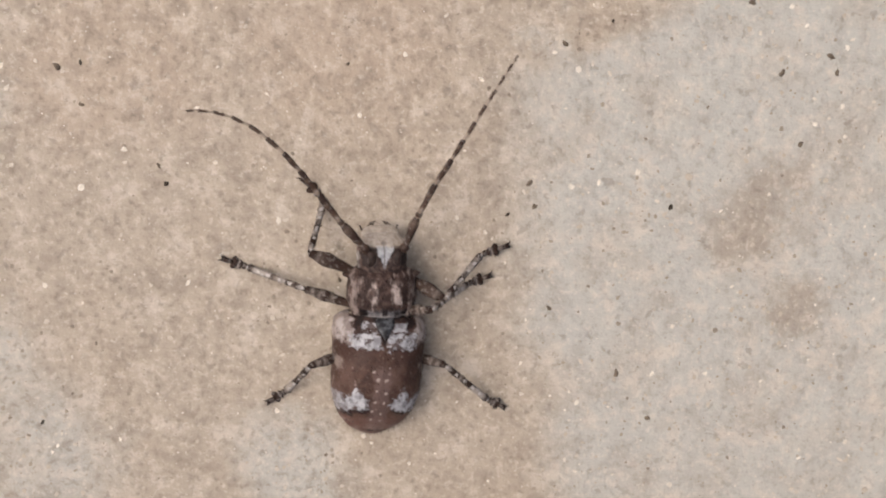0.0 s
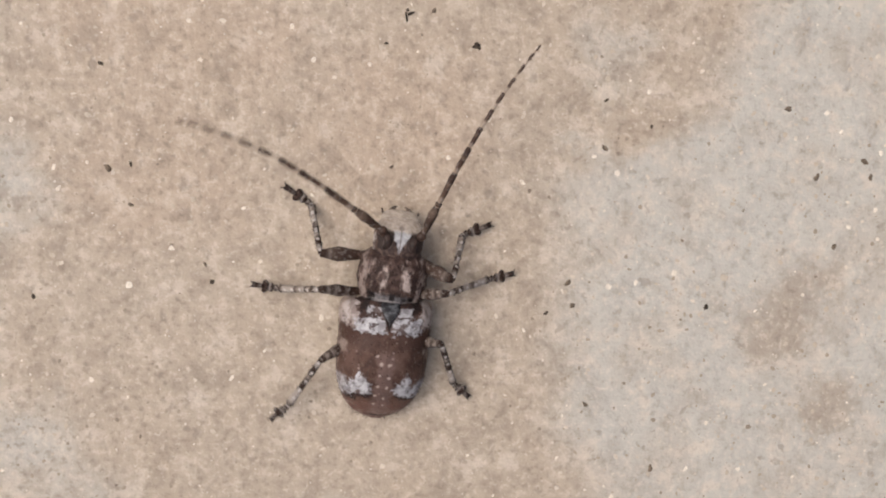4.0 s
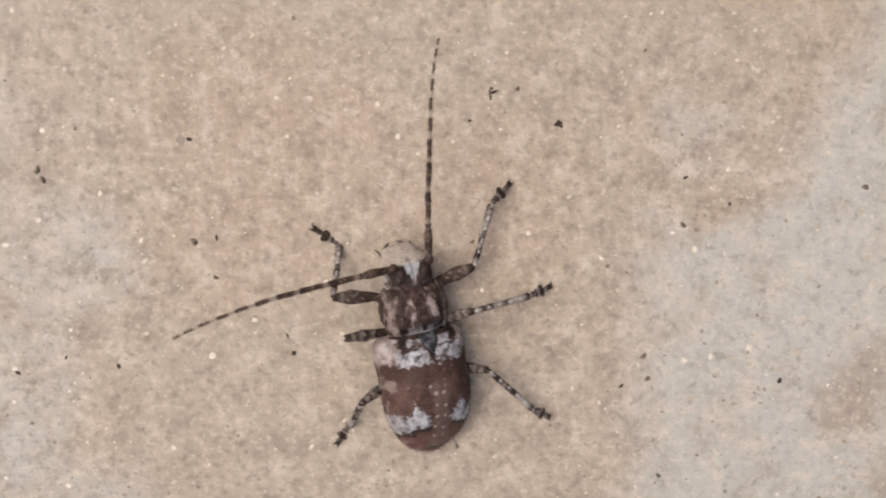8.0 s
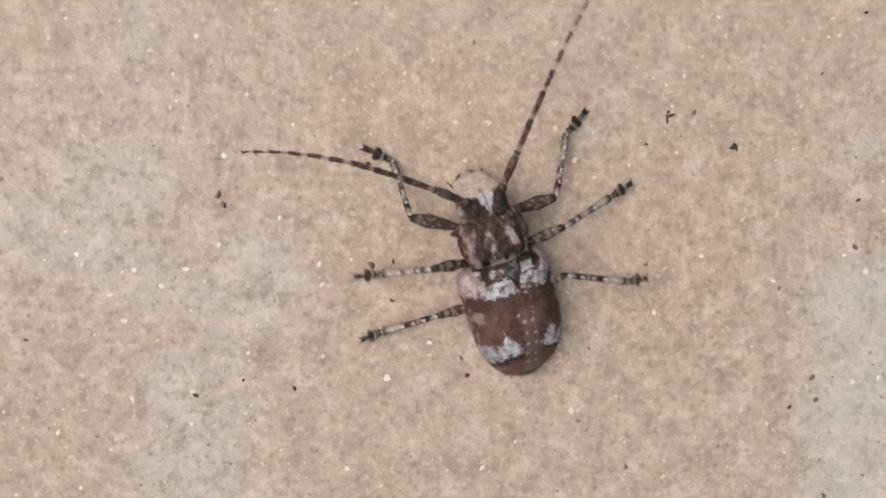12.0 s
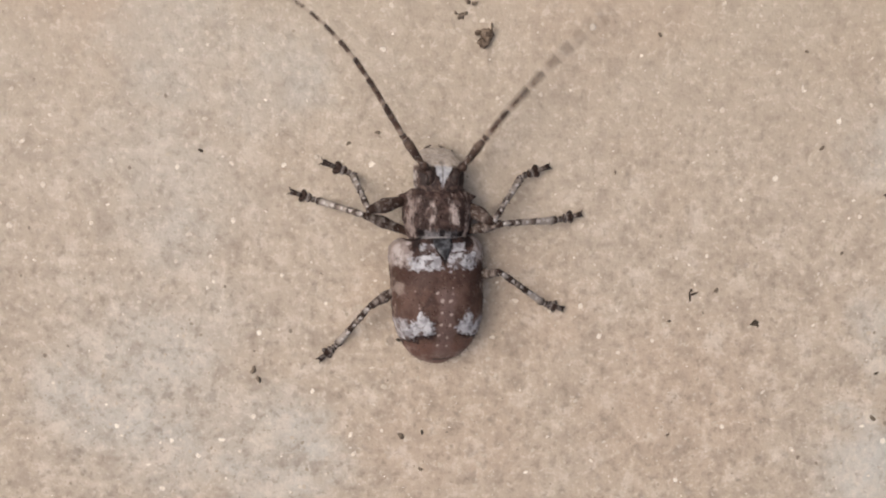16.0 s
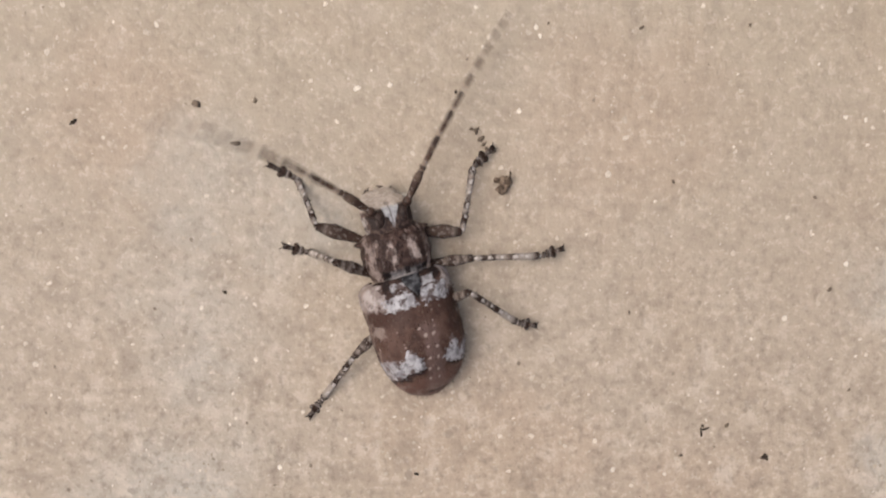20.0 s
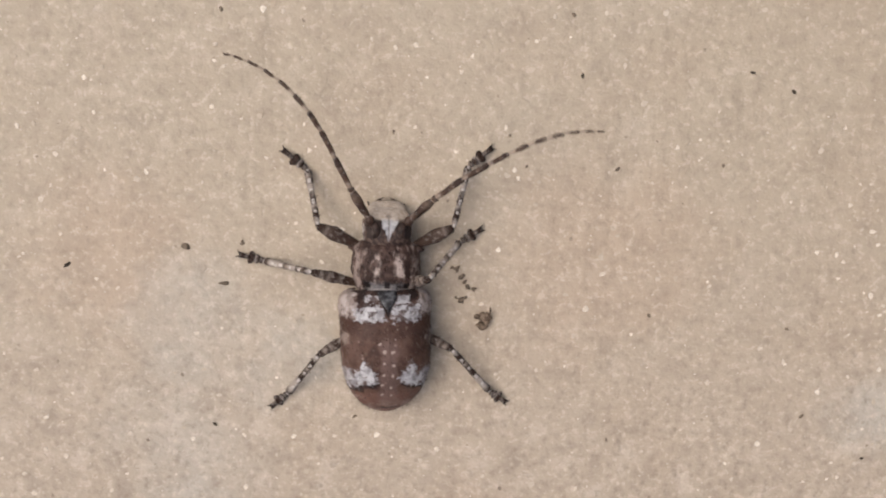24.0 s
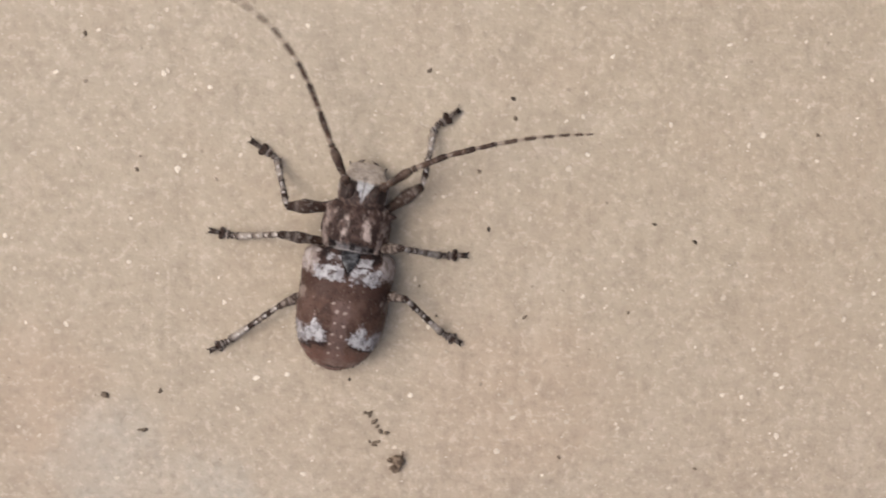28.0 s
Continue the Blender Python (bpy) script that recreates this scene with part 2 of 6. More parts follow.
def elytra_skin():
    k = Nodes("wing_case")
    at = k.scaled(k.coord.outputs["Object"], 1000.0)
    edge = k.vec("ADD", at, k.scaled(k.vec("SUBTRACT", k.noise(at, 2.1, 4, 0.65, True), (0.5, 0.5, 0.5)), 1.3))
    x, y, z = k.axes(edge)[:3]
    ax = k.math("ABSOLUTE", x)
    col, n = shell_brown(k, at)
    px, py, pz = k.axes(at)[:3]
    # reddish end behind the rear patches
    col = k.mix(k.span(y, -4.5, -5.3, 0, 0.75), col, (0.172, 0.090, 0.068))
    # dark rim behind each rear patch
    low = k.math("SUBTRACT", -4.16, k.math("MULTIPLY", k.math("SUBTRACT", ax, 0.55), 0.36))
    rim = k.math("MULTIPLY", k.span(k.math("SUBTRACT", y, low), -0.42, -0.15), k.math("MULTIPLY", k.span(k.math("SUBTRACT", y, low), 0.15, -0.05), k.span(ax, 0.5, 0.8)))
    col = k.mix(k.math("MULTIPLY", rim, 0.9), col, (0.018, 0.010, 0.009))
    # darker behind the shoulder band, greyer along the seam
    col = k.mix(k.math("MULTIPLY", k.math("MULTIPLY", k.span(y, -1.9, -0.9), k.span(ax, 0.3, 0.8)), 0.5), col, (0.045, 0.024, 0.019))
    col = k.mix(k.math("MULTIPLY", k.math("MULTIPLY", k.span(y, -1.0, -2.0), k.span(ax, 0.75, 0.3)), 0.45), col, (0.20, 0.135, 0.118))
    # pale dots in two broken rows beside the seam
    dots = None
    flat = k.vec("MULTIPLY", k.vec("ADD", k.vec("MULTIPLY", at, (0.7, 0.7, 0.7)), k.vec("MULTIPLY", edge, (0.3, 0.3, 0.3))), (1.0, 1.0, 0.0))
    for dx, dy, r in SEAM_DOTS:
        near = k.span(k.vec("DISTANCE", flat, (dx, dy, 0.0)), r * 1.1, r * 0.55)
        dots = near if dots is None else k.math("MAXIMUM", dots, near)
    col = k.mix(k.math("MULTIPLY", dots, 0.75), col, (0.44, 0.35, 0.305))
    stray = k.math("MULTIPLY", k.span(k.cells(at, 1.5), 0.20, 0.10), k.span(k.noise(at, 0.8, 1), 0.50, 0.60))
    col = k.mix(k.math("MULTIPLY", stray, 0.6), col, (0.40, 0.31, 0.27))
    # grey-pink shoulder knobs, groove shade beside them painted black, a brown blot behind
    blot = k.math("MULTIPLY", k.span(ax, 1.7, 2.1), k.math("MULTIPLY", k.span(y, -0.15, -0.35), k.span(y, -1.3, -0.9)))
    col = k.mix(k.math("MULTIPLY", blot, 0.7), col, (0.058, 0.028, 0.020))
    shoulder = k.math("MULTIPLY", k.math("MULTIPLY", k.span(y, -0.25, 0.05), k.span(y, 1.75, 1.5)), k.span(ax, 1.92, 2.08))
    col = k.mix(k.math("MULTIPLY", shoulder, 0.95), col, k.mix(k.span(k.noise(at, 1.6, 4), 0.38, 0.60), (0.25, 0.20, 0.18), (0.46, 0.40, 0.375)))
    hollow_shade = k.math("MULTIPLY", k.span(y, 0.62, 0.95), k.span(k.math("ABSOLUTE", k.math("SUBTRACT", ax, 1.60)), 0.36, 0.16))
    col = k.mix(k.math("MULTIPLY", hollow_shade, 0.8), col, (0.012, 0.008, 0.008))
    vee = k.math("MULTIPLY", k.span(k.math("SUBTRACT", k.math("ABSOLUTE", px), k.math("ADD", 0.05, k.math("MULTIPLY", py, 0.42))), 0.10, 0.0), k.span(py, -0.45, -0.15))
    flank = k.math("MULTIPLY", k.span(pz, 2.6, 1.7), k.span(k.noise(at, 1.3, 3), 0.42, 0.60))
    col = k.mix(k.math("MULTIPLY", flank, 0.55), col, (0.33, 0.25, 0.21))
    haunch = k.math("MULTIPLY", k.math("MULTIPLY", k.span(ax, 2.3, 2.6), k.span(y, -0.95, -1.15)), k.math("MULTIPLY", k.span(y, -2.1, -1.7), k.span(k.noise(at, 1.8, 3), 0.40, 0.55)))
    col = k.mix(k.math("MULTIPLY", haunch, 0.55), col, (0.37, 0.30, 0.26))
    # white patches: a broken band at the shoulders, and a jagged triangle on each side before the end
    far = k.math("MAXIMUM", k.math("DIVIDE", k.math("ABSOLUTE", k.math("SUBTRACT", ax, 1.12)), 0.93), k.math("DIVIDE", k.math("ABSOLUTE", k.math("SUBTRACT", y, 0.07)), 0.47))
    front = k.span(far, 1.06, 0.88)
    small = k.math("MAXIMUM", k.math("DIVIDE", k.math("ABSOLUTE", k.math("SUBTRACT", ax, 1.00)), 0.42), k.math("DIVIDE", k.math("ABSOLUTE", k.math("SUBTRACT", y, 0.92)), 0.25))
    front = k.math("MAXIMUM", front, k.math("MULTIPLY", k.span(small, 1.1, 0.85), 0.9))
    notch = k.math("MULTIPLY", k.span(k.noise(at, 2.5, 3), 0.58, 0.65), 0.8)
    front = k.math("MULTIPLY", front, k.math("SUBTRACT", 1.0, notch))
    top = k.math("SUBTRACT", -2.80, k.math("MULTIPLY", k.math("ABSOLUTE", k.math("SUBTRACT", ax, 1.42)), 1.42))
    rear = k.math("MULTIPLY", k.span(k.math("SUBTRACT", top, y), -0.10, 0.10), k.span(k.math("SUBTRACT", y, low), -0.10, 0.06))
    rear = k.math("MULTIPLY", rear, k.math("MULTIPLY", k.span(ax, 0.48, 0.62), k.span(ax, 2.45, 2.25)))
    side = k.math("MULTIPLY", k.math("MULTIPLY", k.span(ax, 2.05, 2.25), k.span(k.math("SUBTRACT", y, low), 0.0, 0.2)), k.math("MULTIPLY", k.span(y, -3.3, -3.6), 0.65))
    white = k.math("MAXIMUM", k.math("MAXIMUM", front, rear), side, clamp=True)
    speck = k.span(k.noise(at, 1.9, 3, 0.6), 0.38, 0.48, 0.15, 1.0)
    paint = k.mix(k.span(k.noise(at, 2.2, 4), 0.36, 0.62), (0.25, 0.235, 0.243), (0.53, 0.515, 0.525))
    col = k.mix(k.math("MULTIPLY", white, speck), col, paint)
    # black V round the small shield; gap shadow along the front edge painted in
    border = k.math("MAXIMUM", vee, k.math("MULTIPLY", k.math("MULTIPLY", k.span(y, 1.14, 1.36), k.span(ax, 1.75, 1.35)), k.span(n, 0.58, 0.46, 0.35, 0.9)))
    col = k.mix(k.math("MULTIPLY", border, 0.9), col, (0.014, 0.011, 0.011))
    pits = k.cells(at, 3.4)
    k.bump(k.math("ADD", k.math("ADD", n, k.span(pits, 0.0, 0.3)), k.math("MULTIPLY", white, 0.5)), 0.00007, 0.9)
    return k.done(col, k.span(n, 0.3, 0.7, 0.55, 0.78), 0.2)


def pronotum_skin():
    k = Nodes("thorax_shield")
    at = k.scaled(k.coord.outputs["Object"], 1000.0)
    edge = k.vec("ADD", at, k.scaled(k.vec("SUBTRACT", k.noise(at, 1.6, 4, 0.65, True), (0.5, 0.5, 0.5)), 1.1))
    x, y, z = k.axes(edge)[:3]
    ax = k.math("ABSOLUTE", x)
    n = k.noise(at, 2.4, 4, 0.65)
    col = k.mix(k.span(n, 0.38, 0.68), (0.038, 0.022, 0.0175), (0.100, 0.061, 0.050))
    # streaks along the body: pale flanks and two uneven pale streaks, dark bars between
    streak = k.noise(k.vec("MULTIPLY", at, (1.9, 0.75, 1.0)), 1.25, 4, 0.65)
    side = k.math("MULTIPLY", k.span(k.math("ABSOLUTE", k.math("SUBTRACT", ax, 1.75)), 0.40, 0.12), k.span(streak, 0.40, 0.56))
    col = k.mix(k.math("MULTIPLY", side, 0.65), col, (0.36, 0.285, 0.25))
    spot = k.math("MULTIPLY", k.span(k.math("ABSOLUTE", k.math("SUBTRACT", ax, 0.68)), 0.38, 0.12), k.math("MULTIPLY", k.span(y, 2.15, 2.5), k.span(y, 3.9, 3.3)))
    col = k.mix(k.math("MULTIPLY", spot, k.span(streak, 0.40, 0.56, 0.1, 0.95)), col, (0.47, 0.38, 0.335))
    col = k.mix(k.math("MULTIPLY", k.span(streak, 0.58, 0.66), 0.55), col, (0.38, 0.30, 0.265))
    bar = k.math("MULTIPLY", k.span(k.math("ABSOLUTE", k.math("SUBTRACT", ax, 1.22)), 0.24, 0.10), k.span(streak, 0.60, 0.45))
    col = k.mix(k.math("MULTIPLY", bar, 0.8), col, (0.024, 0.014, 0.012))
    back = k.math("MULTIPLY", k.span(y, 2.05, 1.75), k.span(ax, 1.3, 1.0))
    col = k.mix(k.math("MULTIPLY", back, 0.7), col, k.mix(k.span(streak, 0.38, 0.58), (0.028, 0.026, 0.027), (0.18, 0.172, 0.176)))
    # shade of the notches and slit at the hind gap, painted black
    dark = k.math("MULTIPLY", k.span(k.math("ABSOLUTE", k.math("SUBTRACT", ax, 1.28)), 0.28, 0.14), k.span(y, 2.15, 1.85))
    dark = k.math("MAXIMUM", dark, k.math("MULTIPLY", k.span(k.math("ABSOLUTE", k.axes(at)[0]), 0.22, 0.12), k.span(y, 2.10, 1.85)))
    col = k.mix(k.math("MULTIPLY", dark, 0.92), col, (0.010, 0.007, 0.007))
    # a thin pale hem along the hind edge
    hem = k.math("MULTIPLY", k.span(k.math("ABSOLUTE", k.math("SUBTRACT", k.axes(at)[1], 1.50)), 0.09, 0.04), k.span(k.math("ABSOLUTE", k.axes(at)[0]), 1.7, 1.4))
    col = k.mix(k.math("MULTIPLY", hem, k.span(n, 0.42, 0.60, 0.10, 0.75)), col, (0.29, 0.262, 0.25))
    k.bump(k.math("ADD", n, k.span(k.cells(at, 2.6), 0, 0.35)), 0.00010, 0.9)
    return k.done(col, 0.65, 0.2)


def head_skin():
    k = Nodes("head_shield")
    at = k.scaled(k.coord.outputs["Object"], 1000.0)
    edge = k.vec("ADD", at, k.scaled(k.vec("SUBTRACT", k.noise(at, 2.2, 3, 0.6, True), (0.5, 0.5, 0.5)), 0.45))
    x, y, z = k.axes(edge)[:3]
    ax = k.math("ABSOLUTE", x)
    n = k.noise(at, 4.0, 3)
    col = k.mix(k.span(n, 0.35, 0.68), (0.030, 0.019, 0.016), (0.115, 0.074, 0.060))
    lobe = k.math("MULTIPLY", k.math("MULTIPLY", k.span(ax, 0.28, 0.46), k.span(ax, 1.42, 1.28)), k.math("MULTIPLY", k.span(y, 4.50, 4.75), k.span(y, 5.90, 5.68)))
    col = k.mix(k.math("MULTIPLY", lobe, 0.92), col, k.mix(k.span(k.vec("DISTANCE", k.vec("ABSOLUTE", at), (0.78, 5.0, 3.45)), 0.40, 0.15), (0.030, 0.020, 0.017), (0.13, 0.095, 0.085)))
    # pale wedge that widens from the neck to the face
    wedge = k.span(k.math("SUBTRACT", ax, k.math("MULTIPLY", k.math("SUBTRACT", y, 4.50), 0.40)), 0.06, -0.04)
    col = k.mix(k.math("MULTIPLY", wedge, 0.95), col, k.mix(k.span(n, 0.35, 0.65), (0.31, 0.305, 0.315), (0.52, 0.51, 0.51)))
    rim = k.math("MULTIPLY", k.span(ax, 1.40, 1.52), k.span(k.noise(at, 1.4, 2), 0.40, 0.55))
    col = k.mix(k.math("MULTIPLY", rim, 0.8), col, (0.50, 0.45, 0.41))
    face = k.math("MULTIPLY", k.span(y, 5.68, 5.92), k.span(ax, 1.70, 1.55))
    col = k.mix(k.math("MULTIPLY", face, 0.9), col, k.mix(k.span(n, 0.35, 0.65), (0.41, 0.338, 0.275), (0.55, 0.47, 0.395)))
    seam = k.math("MULTIPLY", k.span(k.math("ABSOLUTE", k.axes(at)[0]), 0.07, 0.03), k.span(y, 6.2, 5.9))
    seam = k.math("MAXIMUM", seam, k.span(k.vec("DISTANCE", at, (0.0, 6.0, 3.0)), 0.26, 0.12))
    col = k.mix(k.math("MULTIPLY", seam, 0.6), col, (0.12, 0.09, 0.08))
    k.bump(n, 0.00005, 0.7)
    return k.done(col, 0.62, 0.22)


def ringed(name, stops, mottle=0.35, scale=5.0, dots=0.0):
    """Banded along the length of the piece: stops are (place, colour)."""
    k = Nodes(name)
    along = k.axes(k.coord.outputs["Generated"])[1]
    at = k.scaled(k.coord.outputs["Object"], 1000.0)
    n = k.noise(at, scale, 4, 0.65)
    along = k.math("ADD", along, k.math("MULTIPLY", k.math("SUBTRACT", n, 0.5), 0.22))
    ramp = k.tree.nodes.new("ShaderNodeValToRGB")
    k.put(ramp.inputs[0], along)
    while len(ramp.color_ramp.elements) < len(stops):
        ramp.color_ramp.elements.new(0.5)
    for e, (p, c) in zip(ramp.color_ramp.elements, stops):
        e.position, e.color = p, (*c, 1)
    col = k.mix(k.span(n, 0.54, 0.64, 0, mottle), ramp.outputs[0], (0.50, 0.45, 0.41))
    col = k.mix(k.span(n, 0.44, 0.34, 0, mottle), col, (0.020, 0.013, 0.010))
    if dots:  # a row of pale dots down the upper side
        row = k.math("MULTIPLY", k.span(k.math("SINE", k.math("MULTIPLY", along, 34.0)), 0.35, 0.75), k.span(k.math("ABSOLUTE", k.axes(at)[0]), 0.13, 0.06))
        col = k.mix(k.math("MULTIPLY", row, dots), col, (0.58, 0.53, 0.49))
    k.bump(n, 0.00004, 0.8)
    return k.done(col, 0.6, 0.2)


FRONT, MIDDLE, HIND = range(3)  # pairs of legs
DARK, BROWNISH = (0.034, 0.018, 0.012), (0.098, 0.054, 0.036)
CONCRETE = concrete()
ELYTRA, PRONOTUM, HEAD = elytra_skin(), pronotum_skin(), head_skin()
EYE = plain("eye", (0.024, 0.015, 0.012), (0.066, 0.041, 0.033), 2.5, 0.55, 0.25, 0.00001)
BELLY = plain("belly", (0.055, 0.035, 0.028), (0.11, 0.075, 0.058), 3.0)
SCUTE = plain("scutellum", (0.018, 0.017, 0.019), (0.125, 0.125, 0.132), 2.6, 0.5)
JOINT = plain("joint", DARK, BROWNISH, 4.0, 0.5)
PALE_RING, ASH = (0.25, 0.20, 0.165), (0.35, 0.30, 0.26)
FEMUR = ringed("femur", [(0.0, (0.055, 0.033, 0.025)), (0.30, (0.070, 0.043, 0.032)), (0.46, DARK), (0.54, (0.15, 0.115, 0.095)), (0.60, DARK), (0.68, (0.06, 0.038, 0.03)), (0.74, (0.20, 0.16, 0.135)), (0.80, DARK), (0.88, (0.24, 0.195, 0.165)), (0.93, DARK), (1.0, DARK)], 0.40, 5.0)
FORE_FEMUR = ringed("front_femur", [(0.0, (0.060, 0.035, 0.026)), (0.35, (0.062, 0.037, 0.028)), (0.60, (0.052, 0.031, 0.023)), (0.78, (0.075, 0.048, 0.037)), (0.86, (0.15, 0.115, 0.095)), (0.92, DARK), (1.0, DARK)], 0.24, 4.2)
TIBIA = {
    FRONT: ringed("front_tibia", [(0.0, DARK), (0.08, PALE_RING), (0.15, DARK), (0.26, DARK), (0.33, ASH), (0.40, DARK), (0.50, DARK), (0.57, ASH), (0.70, ASH), (0.77, DARK), (0.86, PALE_RING), (0.92, DARK), (1.0, DARK)], 0.55, 3.2, 0.85),
    MIDDLE: ringed("middle_tibia", [(0.0, DARK), (0.07, ASH), (0.14, DARK), (0.22, PALE_RING), (0.29, DARK), (0.37, ASH), (0.48, PALE_RING), (0.54, (0.09, 0.065, 0.052)), (0.62, ASH), (0.84, ASH), (0.92, DARK), (1.0, DARK)], 0.6, 3.2, 0.9),
    HIND: ringed("hind_tibia", [(0.0, DARK), (0.07, ASH), (0.13, DARK), (0.27, DARK), (0.33, PALE_RING), (0.39, DARK), (0.56, DARK), (0.64, ASH), (0.86, ASH), (0.93, DARK), (1.0, DARK)], 0.55, 3.2, 0.9),
}
TARSUS = ringed("tarsus", [(0.0, PALE_RING), (0.10, DARK), (0.24, DARK), (0.31, (0.26, 0.22, 0.195)), (0.38, DARK), (0.54, DARK), (0.62, (0.17, 0.14, 0.12)), (0.70, DARK), (1.0, (0.016, 0.010, 0.009))], 0.3, 4.0)
SCAPE = ringed("scape", [(0.0, DARK), (0.22, (0.080, 0.047, 0.032)), (0.40, DARK), (0.62, (0.062, 0.036, 0.026)), (0.80, (0.125, 0.085, 0.062)), (1.0, (0.050, 0.029, 0.021))], 0.35)
FLAGELLUM = ringed("antenna_segment", [(0.0, (0.27, 0.205, 0.155)), (0.13, (0.25, 0.185, 0.14)), (0.24, (0.085, 0.048, 0.032)), (0.48, (0.050, 0.028, 0.020)), (0.60, (0.12, 0.078, 0.055)), (0.70, (0.045, 0.026, 0.019)), (1.0, (0.040, 0.023, 0.017))], 0.3)
FLAGELLUM_TIP = ringed("antenna_tip_segment", [(0.0, (0.36, 0.285, 0.22)), (0.30, (0.36, 0.285, 0.22)), (0.42, (0.095, 0.062, 0.046)), (1.0, (0.070, 0.045, 0.034))], 0.2)
LIP = plain("lip", (0.38, 0.315, 0.255), (0.52, 0.445, 0.37), 2.5, 0.6)
BRISTLE = plain("bristle", (0.05, 0.035, 0.028), (0.20, 0.16, 0.13), 3.0)
GRIT = plain("grit", (0.040, 0.030, 0.023), (0.11, 0.082, 0.060), 3.0, 0.85, 0.2)
SOFT_GRIT = plain("earthy_grit", (0.15, 0.112, 0.080), (0.26, 0.20, 0.15), 3.0, 0.85)
CRUMB = plain("crumb", (0.095, 0.066, 0.046), (0.27, 0.20, 0.145), 3.0, 0.85, 0.2)
# pale grains; the rare near-white colour stands in for glints
SAND = grains("pale_sand", (0.50, 0.425, 0.335), (0.84, 0.77, 0.66), 0.8, 0.2)
PORE = grains("pore", (0.37, 0.305, 0.235), (0.22, 0.172, 0.132), 0.9, 0.3)


# ---- mesh helpers (all shapes below are in millimetres) ----
def mesh_from(name, verts, faces, material, smooth=True):
    me = bpy.data.meshes.new(name)
    me.from_pydata([(x * MM, y * MM, z * MM) for x, y, z in verts], [], faces)
    me.materials.append(material)
    if smooth:
        me.polygons.foreach_set("use_smooth", [True] * len(me.polygons))
    me.update()
    return me


def part(name, me, parent, label="", at=None):
    ob = new(name, me)
    ob.parent = parent
    if at is not None:
        ob.matrix_basis = at
    return tagged(ob, label=label)


def tube(rings, sides=12, close=True):
    """A skin over rings (x, y, z, rx, rz) that lie across the y axis."""
    verts, faces = [], []
    for x, y, z, rx, rz in rings:
        for i in range(sides):
            a = 2 * PI * i / sides
            verts.append((x + rx * math.cos(a), y, z + rz * math.sin(a)))
    for r in range(len(rings) - 1):
        for i in range(sides):
            j = (i + 1) % sides
            faces.append((r * sides + i, r * sides + j, (r + 1) * sides + j, (r + 1) * sides + i))
    if close:
        for r, flip in ((0, True), (len(rings) - 1, False)):
            x, y, z = rings[r][:3]
            verts.append((x, y, z))
            c = len(verts) - 1
            for i in range(sides):
                j = (i + 1) % sides
                f = (r * sides + i, r * sides + j, c)
                faces.append(f[::-1] if flip else f)
    return verts, faces


def ripple(verts, amount, scale, seed=0.0):
    out = []
    for v in verts:
        p = Vector(v) * scale + Vector((seed, seed * 1.7, -seed))
        d = noise.noise_vector(p)
        out.append(tuple(Vector(v) + d * amount))
    return out


def joined(*shapes):
    verts, faces = [], []
    for v, f in shapes:
        n = len(verts)
        verts += list(v)
        faces += [tuple(i + n for i in q) for q in f]
    return verts, faces


def lump(radius, seed, squash=(1, 1, 1), rough=0.35, fine=2):
    """An uneven grain."""
    b = bmesh.new()
    bmesh.ops.create_icosphere(b, subdivisions=fine, radius=1.0)
    verts = []
    for v in b.verts:
        k = 1 + rough * noise.noise(v.co * 1.4 + Vector((seed * 3.1, seed * 1.3, seed * 0.7))) + rough * 0.6 * noise.noise(v.co * 3.3 + Vector((seed, 0, 9)))
        verts.append(tuple(v.co[i] * k * radius * squash[i] for i in range(3)))
    faces = [tuple(v.index for v in f.verts) for f in b.faces]
    b.free()
    return verts, faces


def moved(shape, x=0, y=0, z=0, turn=0.0):
    c, s = math.cos(turn), math.sin(turn)
    return [(px * c - py * s + x, px * s + py * c + y, pz + z) for px, py, pz in shape[0]], shape[1]


def bristles(where, length, width=0.022, seed=1):
    """Short stiff hairs: where gives (root, direction) pairs."""
    rnd = random.Random(seed)
    verts, faces = [], []
    for root, way in where:
        root, way = Vector(root), Vector(way).normalized()
        side = way.orthogonal().normalized()
        up = way.cross(side)
        n = len(verts)
        for i in range(3):
            a = 2 * PI * i / 3
            verts.append(tuple(root + (side * math.cos(a) + up * math.sin(a)) * width))
        verts.append(tuple(root + way * length * rnd.uniform(0.6, 1.2)))
        faces += [(n, n + 1, n + 3), (n + 1, n + 2, n + 3), (n + 2, n, n + 3)]
    return verts, faces


# ---- the slab ----
def slab_height(x, y):
    """Relief of the slab in millimetres."""
    p = Vector((x, y, 0.0))
    return 0.10 * noise.noise(p * 0.35) + 0.055 * noise.noise(p * 1.1 + Vector((7, 3, 1))) + 0.030 * noise.noise(p * 2.4)


X0, X1, Y0, Y1, STEP = -48.0, 42.0, -33.0, 64.0, 0.24


